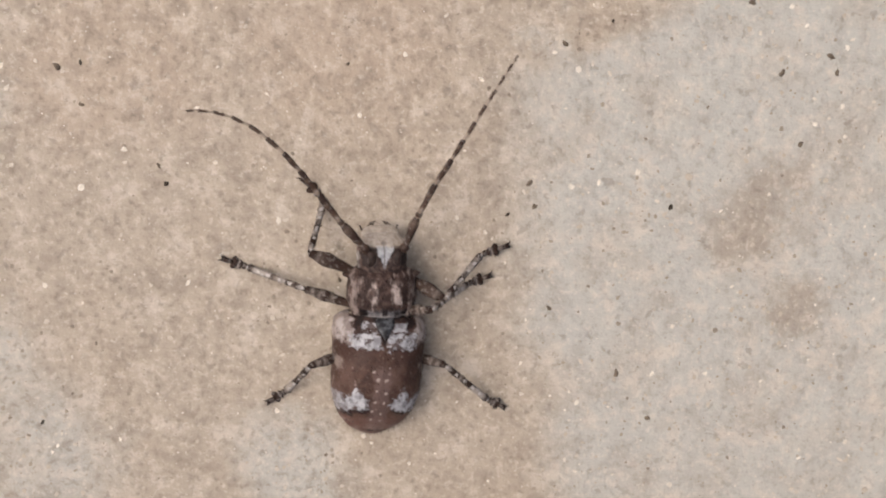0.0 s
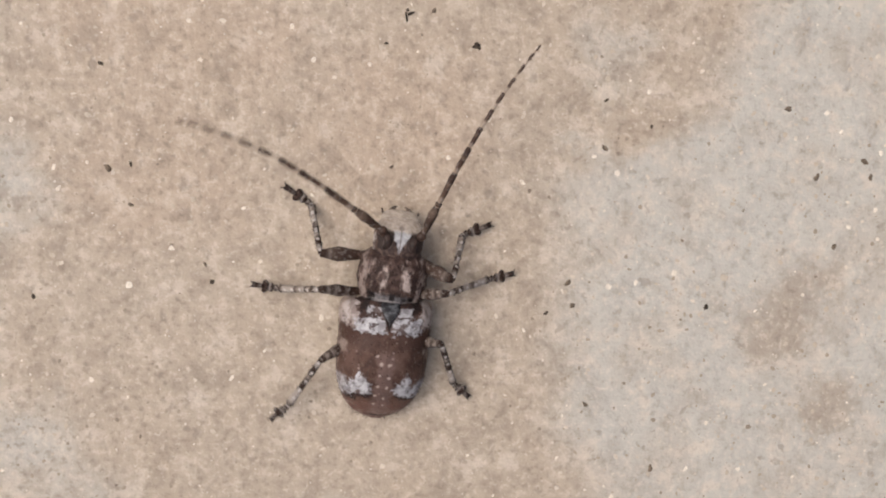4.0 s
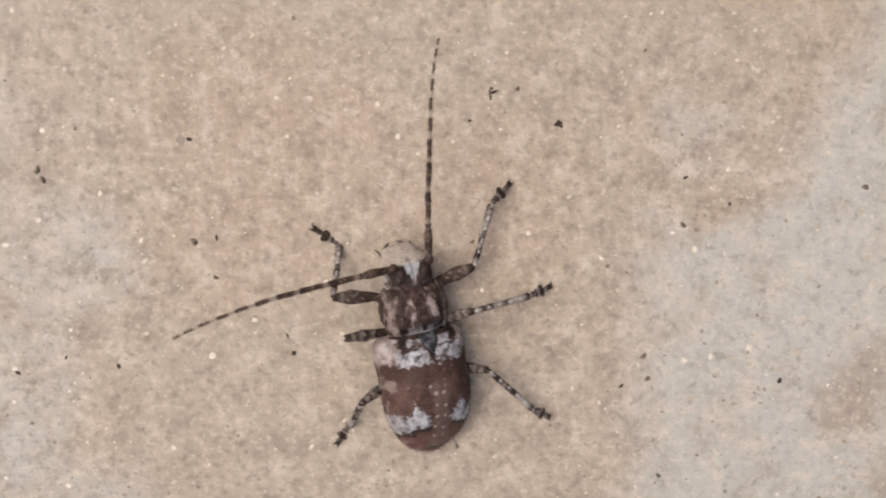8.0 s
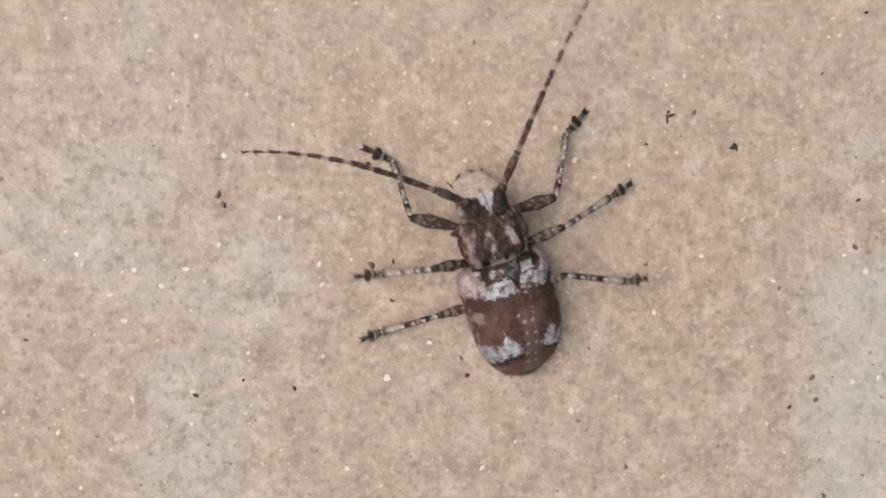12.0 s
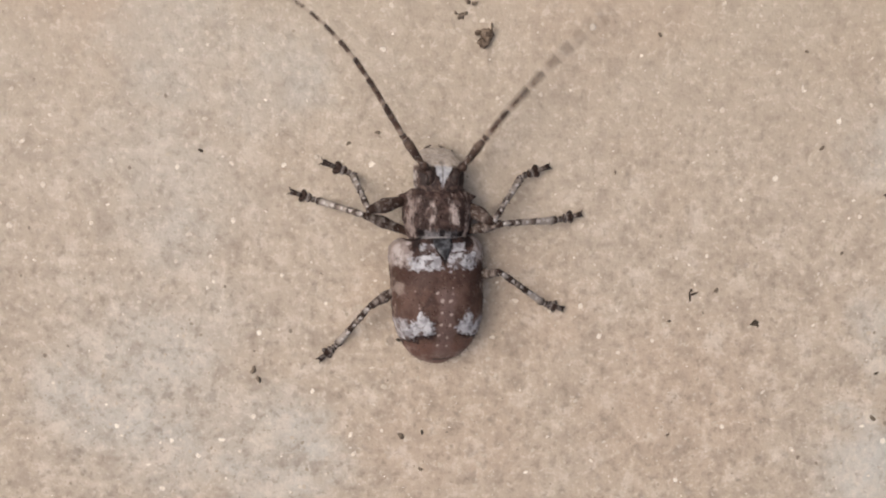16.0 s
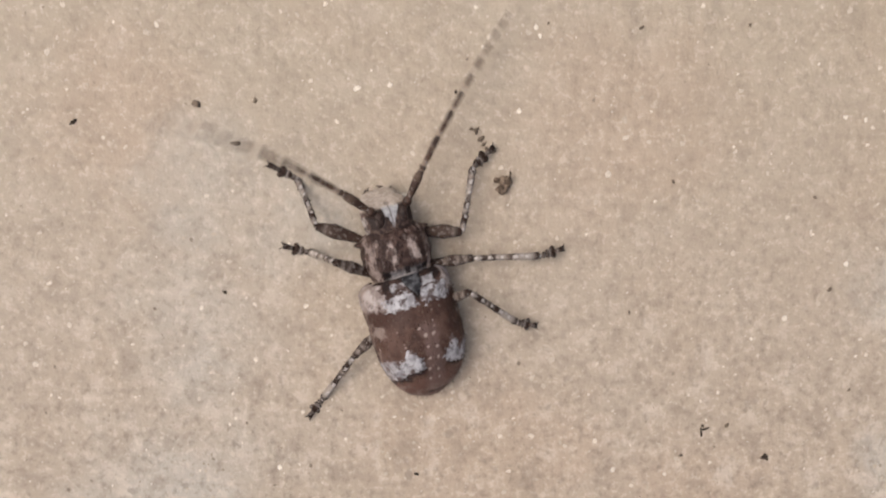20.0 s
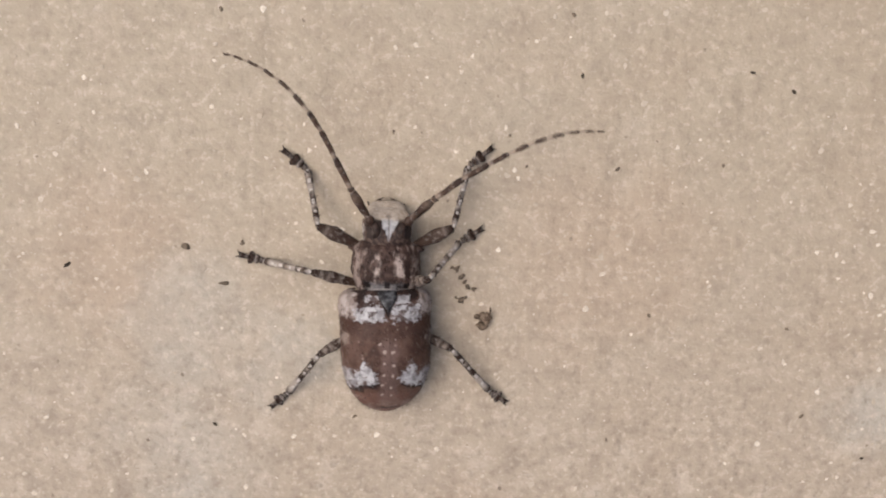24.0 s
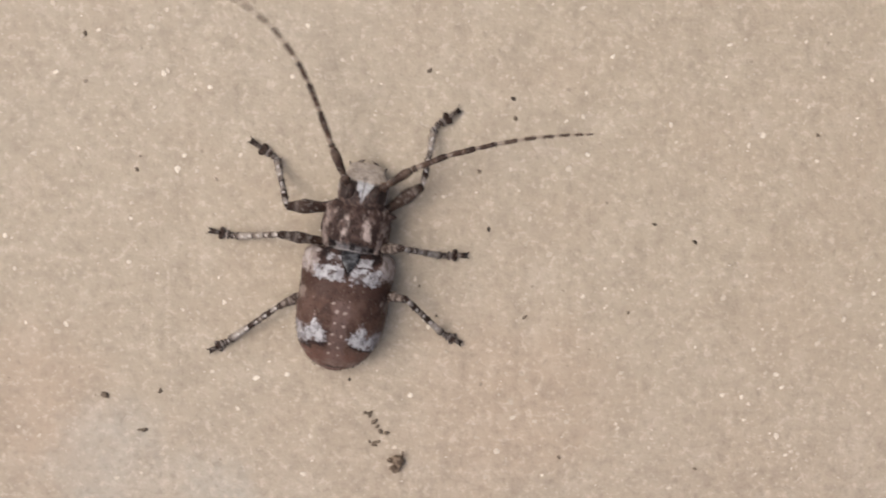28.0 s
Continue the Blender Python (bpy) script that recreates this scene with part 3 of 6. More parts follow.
def build_ground():
    def line(a, b):
        inner = list(np.arange(a, b + 1e-6, STEP))
        out, d, v, w = [], 2.0, a, b
        low, high = [], []
        while d < 1.2e4:
            v, w = v - d, w + d
            low.insert(0, v)
            high.append(w)
            d *= 1.9
        return low + inner + high

    xs, ys = line(X0, X1), line(Y0, Y1)
    verts = []
    for y in ys:
        for x in xs:
            inside = X0 <= x <= X1 and Y0 <= y <= Y1
            verts.append((x, y, slab_height(x, y) if inside else 0.0))
    w = len(xs)
    faces = [(j * w + i, j * w + i + 1, (j + 1) * w + i + 1, (j + 1) * w + i) for j in range(len(ys) - 1) for i in range(w - 1)]
    ob = new("ground", mesh_from("ground", verts, faces, CONCRETE))
    return tagged(ob, "sand-coloured worn concrete slab with pale grey stains", "ground", kind="structure")


build_ground()


# ---- the beetle: y points ahead, the origin is on the ground under the shield between the wing cases ----
HALF = [(1.50, 2.00), (1.35, 2.60), (0.95, 2.93), (0.3, 2.98), (-1.0, 2.88), (-2.5, 2.90), (-3.6, 2.82), (-4.6, 2.56), (-5.4, 2.16), (-6.0, 1.66), (-6.4, 1.10), (-6.62, 0.40)]
TOP = [(1.50, 3.30), (1.0, 3.62), (0.0, 3.98), (-1.5, 4.18), (-3.0, 4.08), (-4.0, 3.74), (-5.0, 3.05), (-5.8, 2.25), (-6.3, 1.62), (-6.62, 1.15)]


def along(table, y):
    pts = sorted(table)
    if y <= pts[0][0]:
        return pts[0][1]
    for (a, u), (b, v) in zip(pts, pts[1:]):
        if y <= b:
            f = (y - a) / (b - a)
            return u + (v - u) * f
    return pts[-1][1]


def soft_along(table, y, r=0.35):
    return sum(along(table, y + r * d) for d in (-1, -0.5, 0, 0.5, 1)) / 5


def elytron(side):
    nu, nv = 74, 30
    verts, faces = [], []
    for u in range(nu + 1):
        y = 1.45 - 8.05 * u / nu
        w, top = soft_along(HALF, y, 0.12), soft_along(TOP, y)
        low = 1.12 - 0.16 * max(0.0, -5.0 - y)
        for v in range(nv + 1):
            a = 0.5 * PI * v / nv
            sx, sz = math.sin(a) ** 0.86, max(0.0, math.cos(a)) ** 0.80
            x = 0.004 + (w - 0.004) * sx
            z = low + (top - low) * sz
            # shoulder knob, seam ridge and raised punctures
            z += 0.22 * math.exp(-(((x - 2.2) / 0.45) ** 2) - ((y - 0.75) / 0.55) ** 2)
            z += 0.05 * math.exp(-((x - 0.1) / 0.12) ** 2)
            q = Vector((x * side, y, z))
            bump = noise.noise(q * 2.6) * 0.035 + noise.noise(q * 6.5) * 0.022
            verts.append((side * (x + bump * sx), y + noise.noise(q * 1.9 + Vector((5, 5, 5))) * 0.03, z + bump * sz))
    w1 = nv + 1
    for u in range(nu):
        for v in range(nv):
            f = (u * w1 + v, u * w1 + v + 1, (u + 1) * w1 + v + 1, (u + 1) * w1 + v)
            faces.append(f if side < 0 else f[::-1])
    # a folded-under rim gives the case its thickness
    base = len(verts)
    for u in range(nu + 1):
        x, y, z = verts[u * w1 + nv]
        verts.append((x * 0.88, y, z - 0.10))
        verts.append((x * 0.80, y, z + 0.12))
    for u in range(nu):
        a, b = u * w1 + nv, (u + 1) * w1 + nv
        c, d = base + 2 * u, base + 2 * (u + 1)
        for f in ((a, c, d, b), (c, c + 1, d + 1, d)):
            faces.append(f if side < 0 else f[::-1])
    return verts, faces


def pronotum_shape():
    table = [(1.30, 1.66), (1.5, 1.86), (2.0, 2.03), (2.7, 2.20), (3.3, 2.18), (3.8, 2.06), (4.2, 1.88), (4.45, 1.60)]
    tops = [(1.30, 3.30), (1.6, 3.52), (2.6, 3.68), (3.7, 3.58), (4.2, 3.45), (4.45, 3.25)]
    n = 40
    verts, faces = [], []
    sides = 40
    for r in range(n + 1):
        y = 1.30 + 3.15 * r / n
        w, top = soft_along(table, y, 0.12), soft_along(tops, y, 0.15)
        zc = 1.95
        for i in range(sides):
            a = 2 * PI * i / sides
            c, s = math.cos(a), math.sin(a)
            x = w * math.copysign(abs(c) ** 0.82, c)
            z = zc + (top - zc if s > 0 else 1.15) * math.copysign(abs(s) ** 0.80, s)
            q = Vector((x, y, z))
            # low humps and a middle keel
            if s > 0:
                z += 0.16 * math.exp(-(((abs(x) - 0.8) / 0.42) ** 2) - ((y - 2.95) / 0.60) ** 2)
                z += 0.08 * math.exp(-((x / 0.22) ** 2))
                z -= 0.14 * math.exp(-(((y - 1.72) / 0.14) ** 2)) + 0.09 * math.exp(-(((y - 4.2) / 0.10) ** 2))
                z -= 0.35 * math.exp(-(((abs(x) - 1.15) / 0.22) ** 2) - ((y - 1.45) / 0.35) ** 2) + 0.12 * math.exp(-((x / 0.10) ** 2) - ((y - 1.7) / 0.3) ** 2)
            # side thorn
            spike = math.exp(-(((y - 4.0) / 0.17) ** 2)) * max(0, abs(c)) ** 8
            x += math.copysign(0.50 * spike, c)
            d = noise.noise(q * 2.2) * 0.07 + noise.noise(q * 6.0) * 0.035
            verts.append((x + d * c, y, z + d * s))
    for r in range(n):
        for i in range(sides):
            j = (i + 1) % sides
            faces.append((r * sides + i, (r + 1) * sides + i, (r + 1) * sides + j, r * sides + j))
    faces.append(tuple(range(sides)))
    faces.append(tuple(n * sides + i for i in reversed(range(sides))))
    return verts, faces


def head_shape():
    """A deep head with a blunt, sloping face."""
    verts, faces = [], []
    nu, sides = 26, 36
    for r in range(nu + 1):
        f = r / nu
        y = 4.25 + 2.42 * f
        w = 1.58 * (1 - max(0, (f - 0.45) / 0.55) ** 3.2 * 0.52) * (0.93 + 0.07 * math.sin(PI * f))
        top = 3.42 + 0.10 * math.sin(PI * min(1, f * 1.6)) - 1.55 * max(0, (f - 0.50) / 0.5) ** 1.7
        low = 1.05 + 0.12 * f
        zc = (top + low) / 2
        for i in range(sides):
            a = 2 * PI * i / sides
            c, s = math.cos(a), math.sin(a)
            x = w * math.copysign(abs(c) ** 0.85, c)
            z = zc + (top - low) / 2 * math.copysign(abs(s) ** 0.85, s)
            if s > 0:
                z -= 0.16 * math.exp(-((x / 0.30) ** 2)) * (1 - abs(2 * f - 0.8))  # furrow between the feelers
            d = noise.noise(Vector((x, y, z)) * 2.8) * 0.04
            verts.append((x + d * c, y, z + d * s))
    for r in range(nu):
        for i in range(sides):
            j = (i + 1) % sides
            faces.append((r * sides + i, (r + 1) * sides + i, (r + 1) * sides + j, r * sides + j))
    faces.append(tuple(range(sides)))
    faces.append(tuple(nu * sides + i for i in reversed(range(sides))))
    return verts, faces


def eye_shape(side):
    """A kidney-shaped eye that bends round the root of the feeler."""
    verts, faces = [], []
    n, sides = 12, 10
    for r in range(n + 1):
        a = radians(-60 + 215 * r / n)
        cx, cy, cz = 1.16, 5.08 + 0.46 * math.cos(a), 2.88 + 0.46 * math.sin(a)
        cx -= 0.46 * max(0, math.sin(a))
        k = 0.34 * math.sin(PI * (0.06 + 0.88 * r / n)) ** 0.6
        for i in range(sides):
            b = 2 * PI * i / sides
            out = Vector((0, math.cos(a), math.sin(a)))
            p = Vector((cx, cy, cz)) + out * k * math.cos(b) + Vector((1, 0, 0.35)).normalized() * k * 0.95 * math.sin(b)
            verts.append((side * p.x, p.y, p.z))
    for r in range(n):
        for i in range(sides):
            j = (i + 1) % sides
            f = (r * sides + i, r * sides + j, (r + 1) * sides + j, (r + 1) * sides + i)
            faces.append(f if side > 0 else f[::-1])
    faces.append(tuple(range(sides)))
    faces.append(tuple(n * sides + i for i in range(sides)))
    return verts, faces


def limb(length, profile, sides=12, bow=0.0, seed=0.0, hairs=0, hair=0.2):
    """A limb along +y from the origin: profile holds (part of the length, half width, half height)."""
    rings = []
    for i in range(23):
        f = i / 22
        rx = along([(p, a) for p, a, b in profile], f)
        rz = along([(p, b) for p, a, b in profile], f)
        rings.append((0, f * length, bow * math.sin(PI * f), rx, rz))
    v, q = tube(rings, sides)
    shape = (ripple(v, 0.035, 3.0, seed), q)
    if hairs:
        rnd = random.Random(int(seed * 10) + hairs)
        where = []
        for _ in range(hairs):
            f, a = rnd.uniform(0.05, 0.97), rnd.uniform(0, 2 * PI)
            rx = along([(p, s) for p, s, b in profile], f)
            rz = along([(p, b) for p, s, b in profile], f)
            where.append(((rx * 0.9 * math.cos(a), f * length, bow * math.sin(PI * f) + rz * 0.9 * math.sin(a)), (math.cos(a), 0.9, math.sin(a))))
        shape = joined(shape, bristles(where, hair, 0.02, hairs))
    return shape


HIP = {FRONT: (1.25, 3.90, 1.35), MIDDLE: (1.22, 1.62, 1.20), HIND: (1.35, -1.12, 1.15)}
FEMUR_LONG = {FRONT: 3.50, MIDDLE: 3.68, HIND: 3.31}
TIBIA_LONG = {FRONT: 4.10, MIDDLE: 4.4, HIND: 4.4}
TARSUS_LONG = {FRONT: 2.2, MIDDLE: 1.92, HIND: 1.65}
POLE = {FRONT: (0.8, -0.8, 0.5), MIDDLE: (0.35, 0.17, 0.9), HIND: (0.45, 0.25, 0.84)}  # where the knee points
STANCE = {FRONT: (0.9, 0.35, 0.6), MIDDLE: (0.93, 0.32, 0.68), HIND: (1.02, -0.27, 0.91)}  # where the foot points, and how much it follows the leg


def tarsus_shape(length):
    """Four broad pads and a claw joint with two hooks."""
    shapes = []
    y = 0.0
    for n, (share, w) in enumerate(((0.19, 0.22), (0.17, 0.32), (0.20, 0.27), (0.05, 0.16))):
        d = share * length
        for s in ((-1, 1) if n == 2 else (0,)):  # the third pad is split in two lobes
            shapes.append(tube([(0.06 * s, y, 0.02, w * 0.45, 0.09), (0.12 * s, y + d * 0.35, 0.03, w * 0.85, 0.13), (0.17 * s, y + d * 0.75, 0.0, w, 0.14), (0.20 * s, y + d * (1.15 if s else 1.0), -0.02, w * 0.5, 0.09)], 10))
        y += d * 0.93
    d = length - y - 0.22
    shapes.append(tube([(0, y - 0.12, 0.05, 0.13, 0.10), (0, y + d * 0.6, 0.10, 0.17, 0.14), (0, y + d, 0.07, 0.20, 0.15)], 8))
    for s in (-1, 1):
        y2 = y + d
        shapes.append(tube([(s * 0.05, y2 - 0.05, 0.06, 0.05, 0.05), (s * 0.16, y2 + 0.12, 0.05, 0.04, 0.04), (s * 0.24, y2 + 0.20, -0.02, 0.025, 0.025), (s * 0.25, y2 + 0.22, -0.10, 0.008, 0.008)], 6))
    v, f = joined(*shapes)
    return ripple(v, 0.02, 4.0, length), f


ANTENNA_LONG = (2.0, 0.32, 2.0, 1.75, 1.35, 1.25, 1.15, 1.05, 1.0, 0.82, 0.62)
ANTENNA_WIDE = (0.30, 0.20, 0.20, 0.18, 0.155, 0.14, 0.12, 0.10, 0.082, 0.066, 0.050)
ANTENNA_ROOT = (1.20, 5.75, 3.45)

beetle = tagged(new("beetle"), "mottled brown longhorn beetle with white patches, walking on concrete", "beetle")
pieces, fore = {}, []  # fore: parts that turn with the thorax shield


def build_body():
    for side in (-1, 1):
        v, f = elytron(side)
        part("wing_case", mesh_from("wing_case", v, f, ELYTRA), beetle, "brown wing case with two white patches")
    shield = part("thorax_shield", mesh_from("thorax_shield", *pronotum_shape(), PRONOTUM), beetle, "mottled brown thorax shield with side thorns")
    fore.append(shield)
    plate = [(0, 1.45, 3.30, 0.50, 0.16), (0, 1.25, 3.52, 0.58, 0.16), (0, 1.0, 3.68, 0.55, 0.15), (0, 0.75, 3.80, 0.42, 0.14), (0, 0.50, 3.89, 0.22, 0.11), (0, 0.30, 3.95, 0.06, 0.06), (0, 0.18, 3.97, 0.03, 0.04)]
    v, f = tube(plate, 14)
    part("scutellum", mesh_from("scutellum", ripple(v, 0.02, 4.0), f, SCUTE), beetle, "small dark grey shield")
    rings = []
    for i in range(17):
        y = 1.9 - 8.2 * i / 16
        w = soft_along(HALF, y, 0.2) * 0.90
        if y > 1.2:
            w = 1.6
        z = 1.35 if y > -5 else 1.35 - 0.1 * (-5 - y)
        rings.append((0, y, z, w, 0.72 if -6 < y < 1 else 0.45))
    v, f = tube(rings, 28)
    part("abdomen", mesh_from("abdomen", ripple(v, 0.04, 1.6), f, BELLY), beetle)
    head = part("head", mesh_from("head", *head_shape(), HEAD), beetle, "dark brown head with a pale grey wedge and face")
    fore.append(head)
    for side in (-1, 1):
        part("eye", mesh_from("eye", *eye_shape(side), EYE), head, "dark brown eye")
        jaw = tube([(side * 0.62, 6.50, 1.25, 0.26, 0.28), (side * 0.60, 6.85, 1.15, 0.22, 0.22), (side * 0.42, 7.10, 1.05, 0.13, 0.12), (side * 0.22, 7.18, 1.0, 0.04, 0.04)], 10)
        part("jaw", mesh_from("jaw", ripple(jaw[0], 0.02, 4.0), jaw[1], JOINT), head)
        feeler = []
        for i in range(8):
            f = i / 7
            feeler.append((side * (0.98 + 0.22 * f), 6.30 + 0.75 * f - 0.15 * f * f, 1.10 - 0.35 * f * f, 0.075 - 0.02 * f + 0.02 * math.sin(14 * f), 0.075 - 0.02 * f))
        part("palp", mesh_from("palp", *tube(feeler, 8), JOINT), head)
    lip = tube([(0, 6.20, 1.75, 1.22, 0.42), (0, 6.50, 1.72, 1.22, 0.40), (0, 6.72, 1.60, 1.12, 0.34), (0, 6.88, 1.47, 0.90, 0.26), (0, 6.97, 1.38, 0.55, 0.14)], 22)
    hairs = [((x, 7.02, 1.34), (x * 0.5, 0.9, -0.15)) for x in np.linspace(-0.5, 0.5, 13)]
    part("lip", mesh_from("lip", *joined((ripple(lip[0], 0.03, 3.0), lip[1]), bristles(hairs, 0.2, 0.02, 5)), LIP), head, "pale tan upper lip")
    rnd = random.Random(4)
    where = []
    for _ in range(520):
        y, s = rnd.uniform(-6.6, 0.7), rnd.choice((-1, 1))
        w, top = soft_along(HALF, y, 0.12), soft_along(TOP, y)
        a = rnd.uniform(0.15, 1.0) * PI / 2
        where.append(((s * w * math.sin(a) ** 0.86, y, 1.15 + (top - 1.15) * math.cos(a) ** 0.80), (s * math.sin(a), -1.2, 0.35 + math.cos(a))))
    for _ in range(240):
        y, a = rnd.uniform(0.9, 4.4), rnd.uniform(-0.1, 1.1) * PI
        where.append(((1.95 * math.cos(a), y, 1.95 + 1.7 * math.sin(a)), (math.cos(a), 0.2, math.sin(a) + 0.3)))
    part("hairs", tagged_mesh(bristles(where, 0.20, 0.014, 3)), beetle, "short pale and brown hairs")


def tagged_mesh(shape):
    return mesh_from("hairs", *shape, BRISTLE)


def build_legs():
    for side in (-1, 1):
        for row, wide in ((FRONT, 0.47), (MIDDLE, 0.38), (HIND, 0.35)):
            x, y, z = HIP[row]
            coxa = lump(0.55, row + side * 0.3, (0.85, 1.0, 0.8), 0.15)
            leg = part("leg", mesh_from("leg", *coxa, JOINT), beetle, at=pose(side * x * MM, y * MM, z * MM))
            fl, tl, al = FEMUR_LONG[row], TIBIA_LONG[row], TARSUS_LONG[row]
            femur = limb(fl, [(0, 0.18, 0.18), (0.15, 0.23, 0.23), (0.45, wide * 0.78, wide * 0.80), (0.68, wide, wide * 0.9), (0.88, wide * 0.70, wide * 0.68), (1, 0.22, 0.22)], 14, 0.06, row + 1.3 * side, 60, 0.16)
            tibia = limb(tl, [(0, 0.15, 0.16), (0.12, 0.195, 0.195), (0.5, 0.185, 0.19), (0.85, 0.23, 0.22), (0.96, 0.25, 0.23), (1, 0.16, 0.16)], 12, 0.05, row * 2 + side, 80, 0.22)
            pieces[side, row] = [
                part("femur", mesh_from("femur", *femur, FORE_FEMUR if row == FRONT else FEMUR), leg),
                part("tibia", mesh_from("tibia", *tibia, TIBIA[row]), leg, "dark shin with ash-grey bands and dots"),
                part("tarsus", mesh_from("tarsus", *tarsus_shape(al), TARSUS), leg, "dark segmented foot with two claws"),
            ]


def build_antennae():
    for side in (-1, 1):
        x, y, z = ANTENNA_ROOT
        socket = lump(0.31, 3 + side, (1, 1, 0.9), 0.1)
        root = part("antenna", mesh_from("antenna", *socket, JOINT), beetle, "long thin antenna ringed dark and pale", pose(side * x * MM, y * MM, z * MM))
        row = []
        for n, (d, w) in enumerate(zip(ANTENNA_LONG, ANTENNA_WIDE)):
            if n == 0:
                profile = [(0, w * 0.5, w * 0.5), (0.3, w * 0.75, w * 0.75), (0.75, w, w), (1, w * 0.7, w * 0.7)]
            else:
                profile = [(0, w * 0.72, w * 0.72), (0.2, w * 0.85, w * 0.85), (0.85, w, w), (1, w * 0.8, w * 0.8)]
            shape = limb(d, profile, 10, 0, n + side * 0.5, 14 if n > 1 else 20, 0.12)
            row.append(part("scape" if n == 0 else "segment", mesh_from("segment", *shape, SCAPE if n == 0 else FLAGELLUM if n < 5 else FLAGELLUM_TIP), root))
        pieces[side, "antenna"] = row


build_body()
build_legs()
build_antennae()


# ---- loose grit and crumbs on the slab ----
# place and half width in millimetres, stretch by stretch of the way
START_GRIT = [(-15.87, 0.57, 0.22), (-14.49, -1.79, 0.15), (22.81, -8.89, 0.22), (13.52, -7.15, 0.22), (13.81, -8.66, 0.18), (12.03, -9.14, 0.15), (30.07, -0.22, 0.22), (31.37, -4.86, 0.18), (2.01, 0.55, 0.15), (-9.57, -6.77, 0.18), (21.48, -23.08, 0.18), (19.32, -19.89, 0.22), (-18.32, -22.07, 0.15), (33.23, 0.76, 0.22), (33.66, -0.33, 0.22), (1.79, 8.3, 0.15), (27.9, 4.19, 0.22), (15.88, 4.74, 0.15), (18.9, 3.09, 0.11), (32, 11.59, 0.18), (-15.97, 7.01, 0.15), (-20.89, -7.56, 0.18), (-10.02, -5.62, 0.18), (-14.43, 0.8, 0.15), (-24.16, -6.97, 0.15), (1.09, -13.11, 0.15), (-25.43, 5.05, 0.22), (-37.88, -4.25, 0.15)]
MIDWAY_GRIT = [(-27.24, -7.99, 0.18), (14.75, -15.37, 0.15), (-27.59, 28.71, 0.26), (-29.94, 31.16, 0.26), (-12.38, 29.8, 0.22), (-12.02, 27.61, 0.18), (0.41, 26.62, 0.15), (4.81, 10.36, 0.18), (15.53, 16.65, 0.15), (12.93, 12.81, 0.11), (15.8, 1.68, 0.22), (-25.1, 4.4, 0.22), (-13.73, 32.15, 0.15), (-26.32, 31.41, 0.15), (-2, 36.32, 0.15), (-9.07, 38.42, 0.11), (-16.53, 38.58, 0.11), (9.82, 25.7, 0.11), (-2.13, 17.99, 0.11), (-7.96, 36.45, 0.11), (-5.15, 46, 0.15), (-4.49, 42.24, 0.18), (6.52, 42.51, 0.15), (-27.27, 46.08, 0.15), (11.18, 19.61, 0.18), (-17.34, 20.42, 0.15), (-19.16, 19.72, 0.15), (-28.39, 19.19, 0.15)]
LATE_GRIT = [(4.93, 36.57, 0.11), (-37.64, 29.91, 0.22), (-30.14, 54.63, 0.18), (-8.36, 52.45, 0.18), (-2.94, 50.64, 0.15), (-2.82, 49.42, 0.15), (-12.01, 29.25, 0.18), (17.15, 48.38, 0.15), (9.25, 41.3, 0.15)]
SPECKS = START_GRIT + MIDWAY_GRIT + LATE_GRIT

GRIT_SHAPES = [mesh_from("grit", *lump(1.0, s + 0.5, (1.0, 0.8, 0.45), 0.95), GRIT if s % 3 == 0 else SOFT_GRIT) for s in range(9)]


def build_grit():
    rnd = random.Random(11)
    for x, y, r in SPECKS:
        shape = GRIT_SHAPES[rnd.randrange(9)]
        ob = new("grit_speck", shape)
        ob.matrix_basis = pose(x * MM, y * MM, (slab_height(x, y) + 0.18 * r) * MM, 0, 0, rnd.uniform(0, 360)) @ Matrix.Diagonal((r * 1.05, r * rnd.uniform(0.55, 0.95), r * 0.8, 1))
        tagged(ob, "tiny dark brown grit speck stuck to the concrete", "grit", "grit specks on the slab")


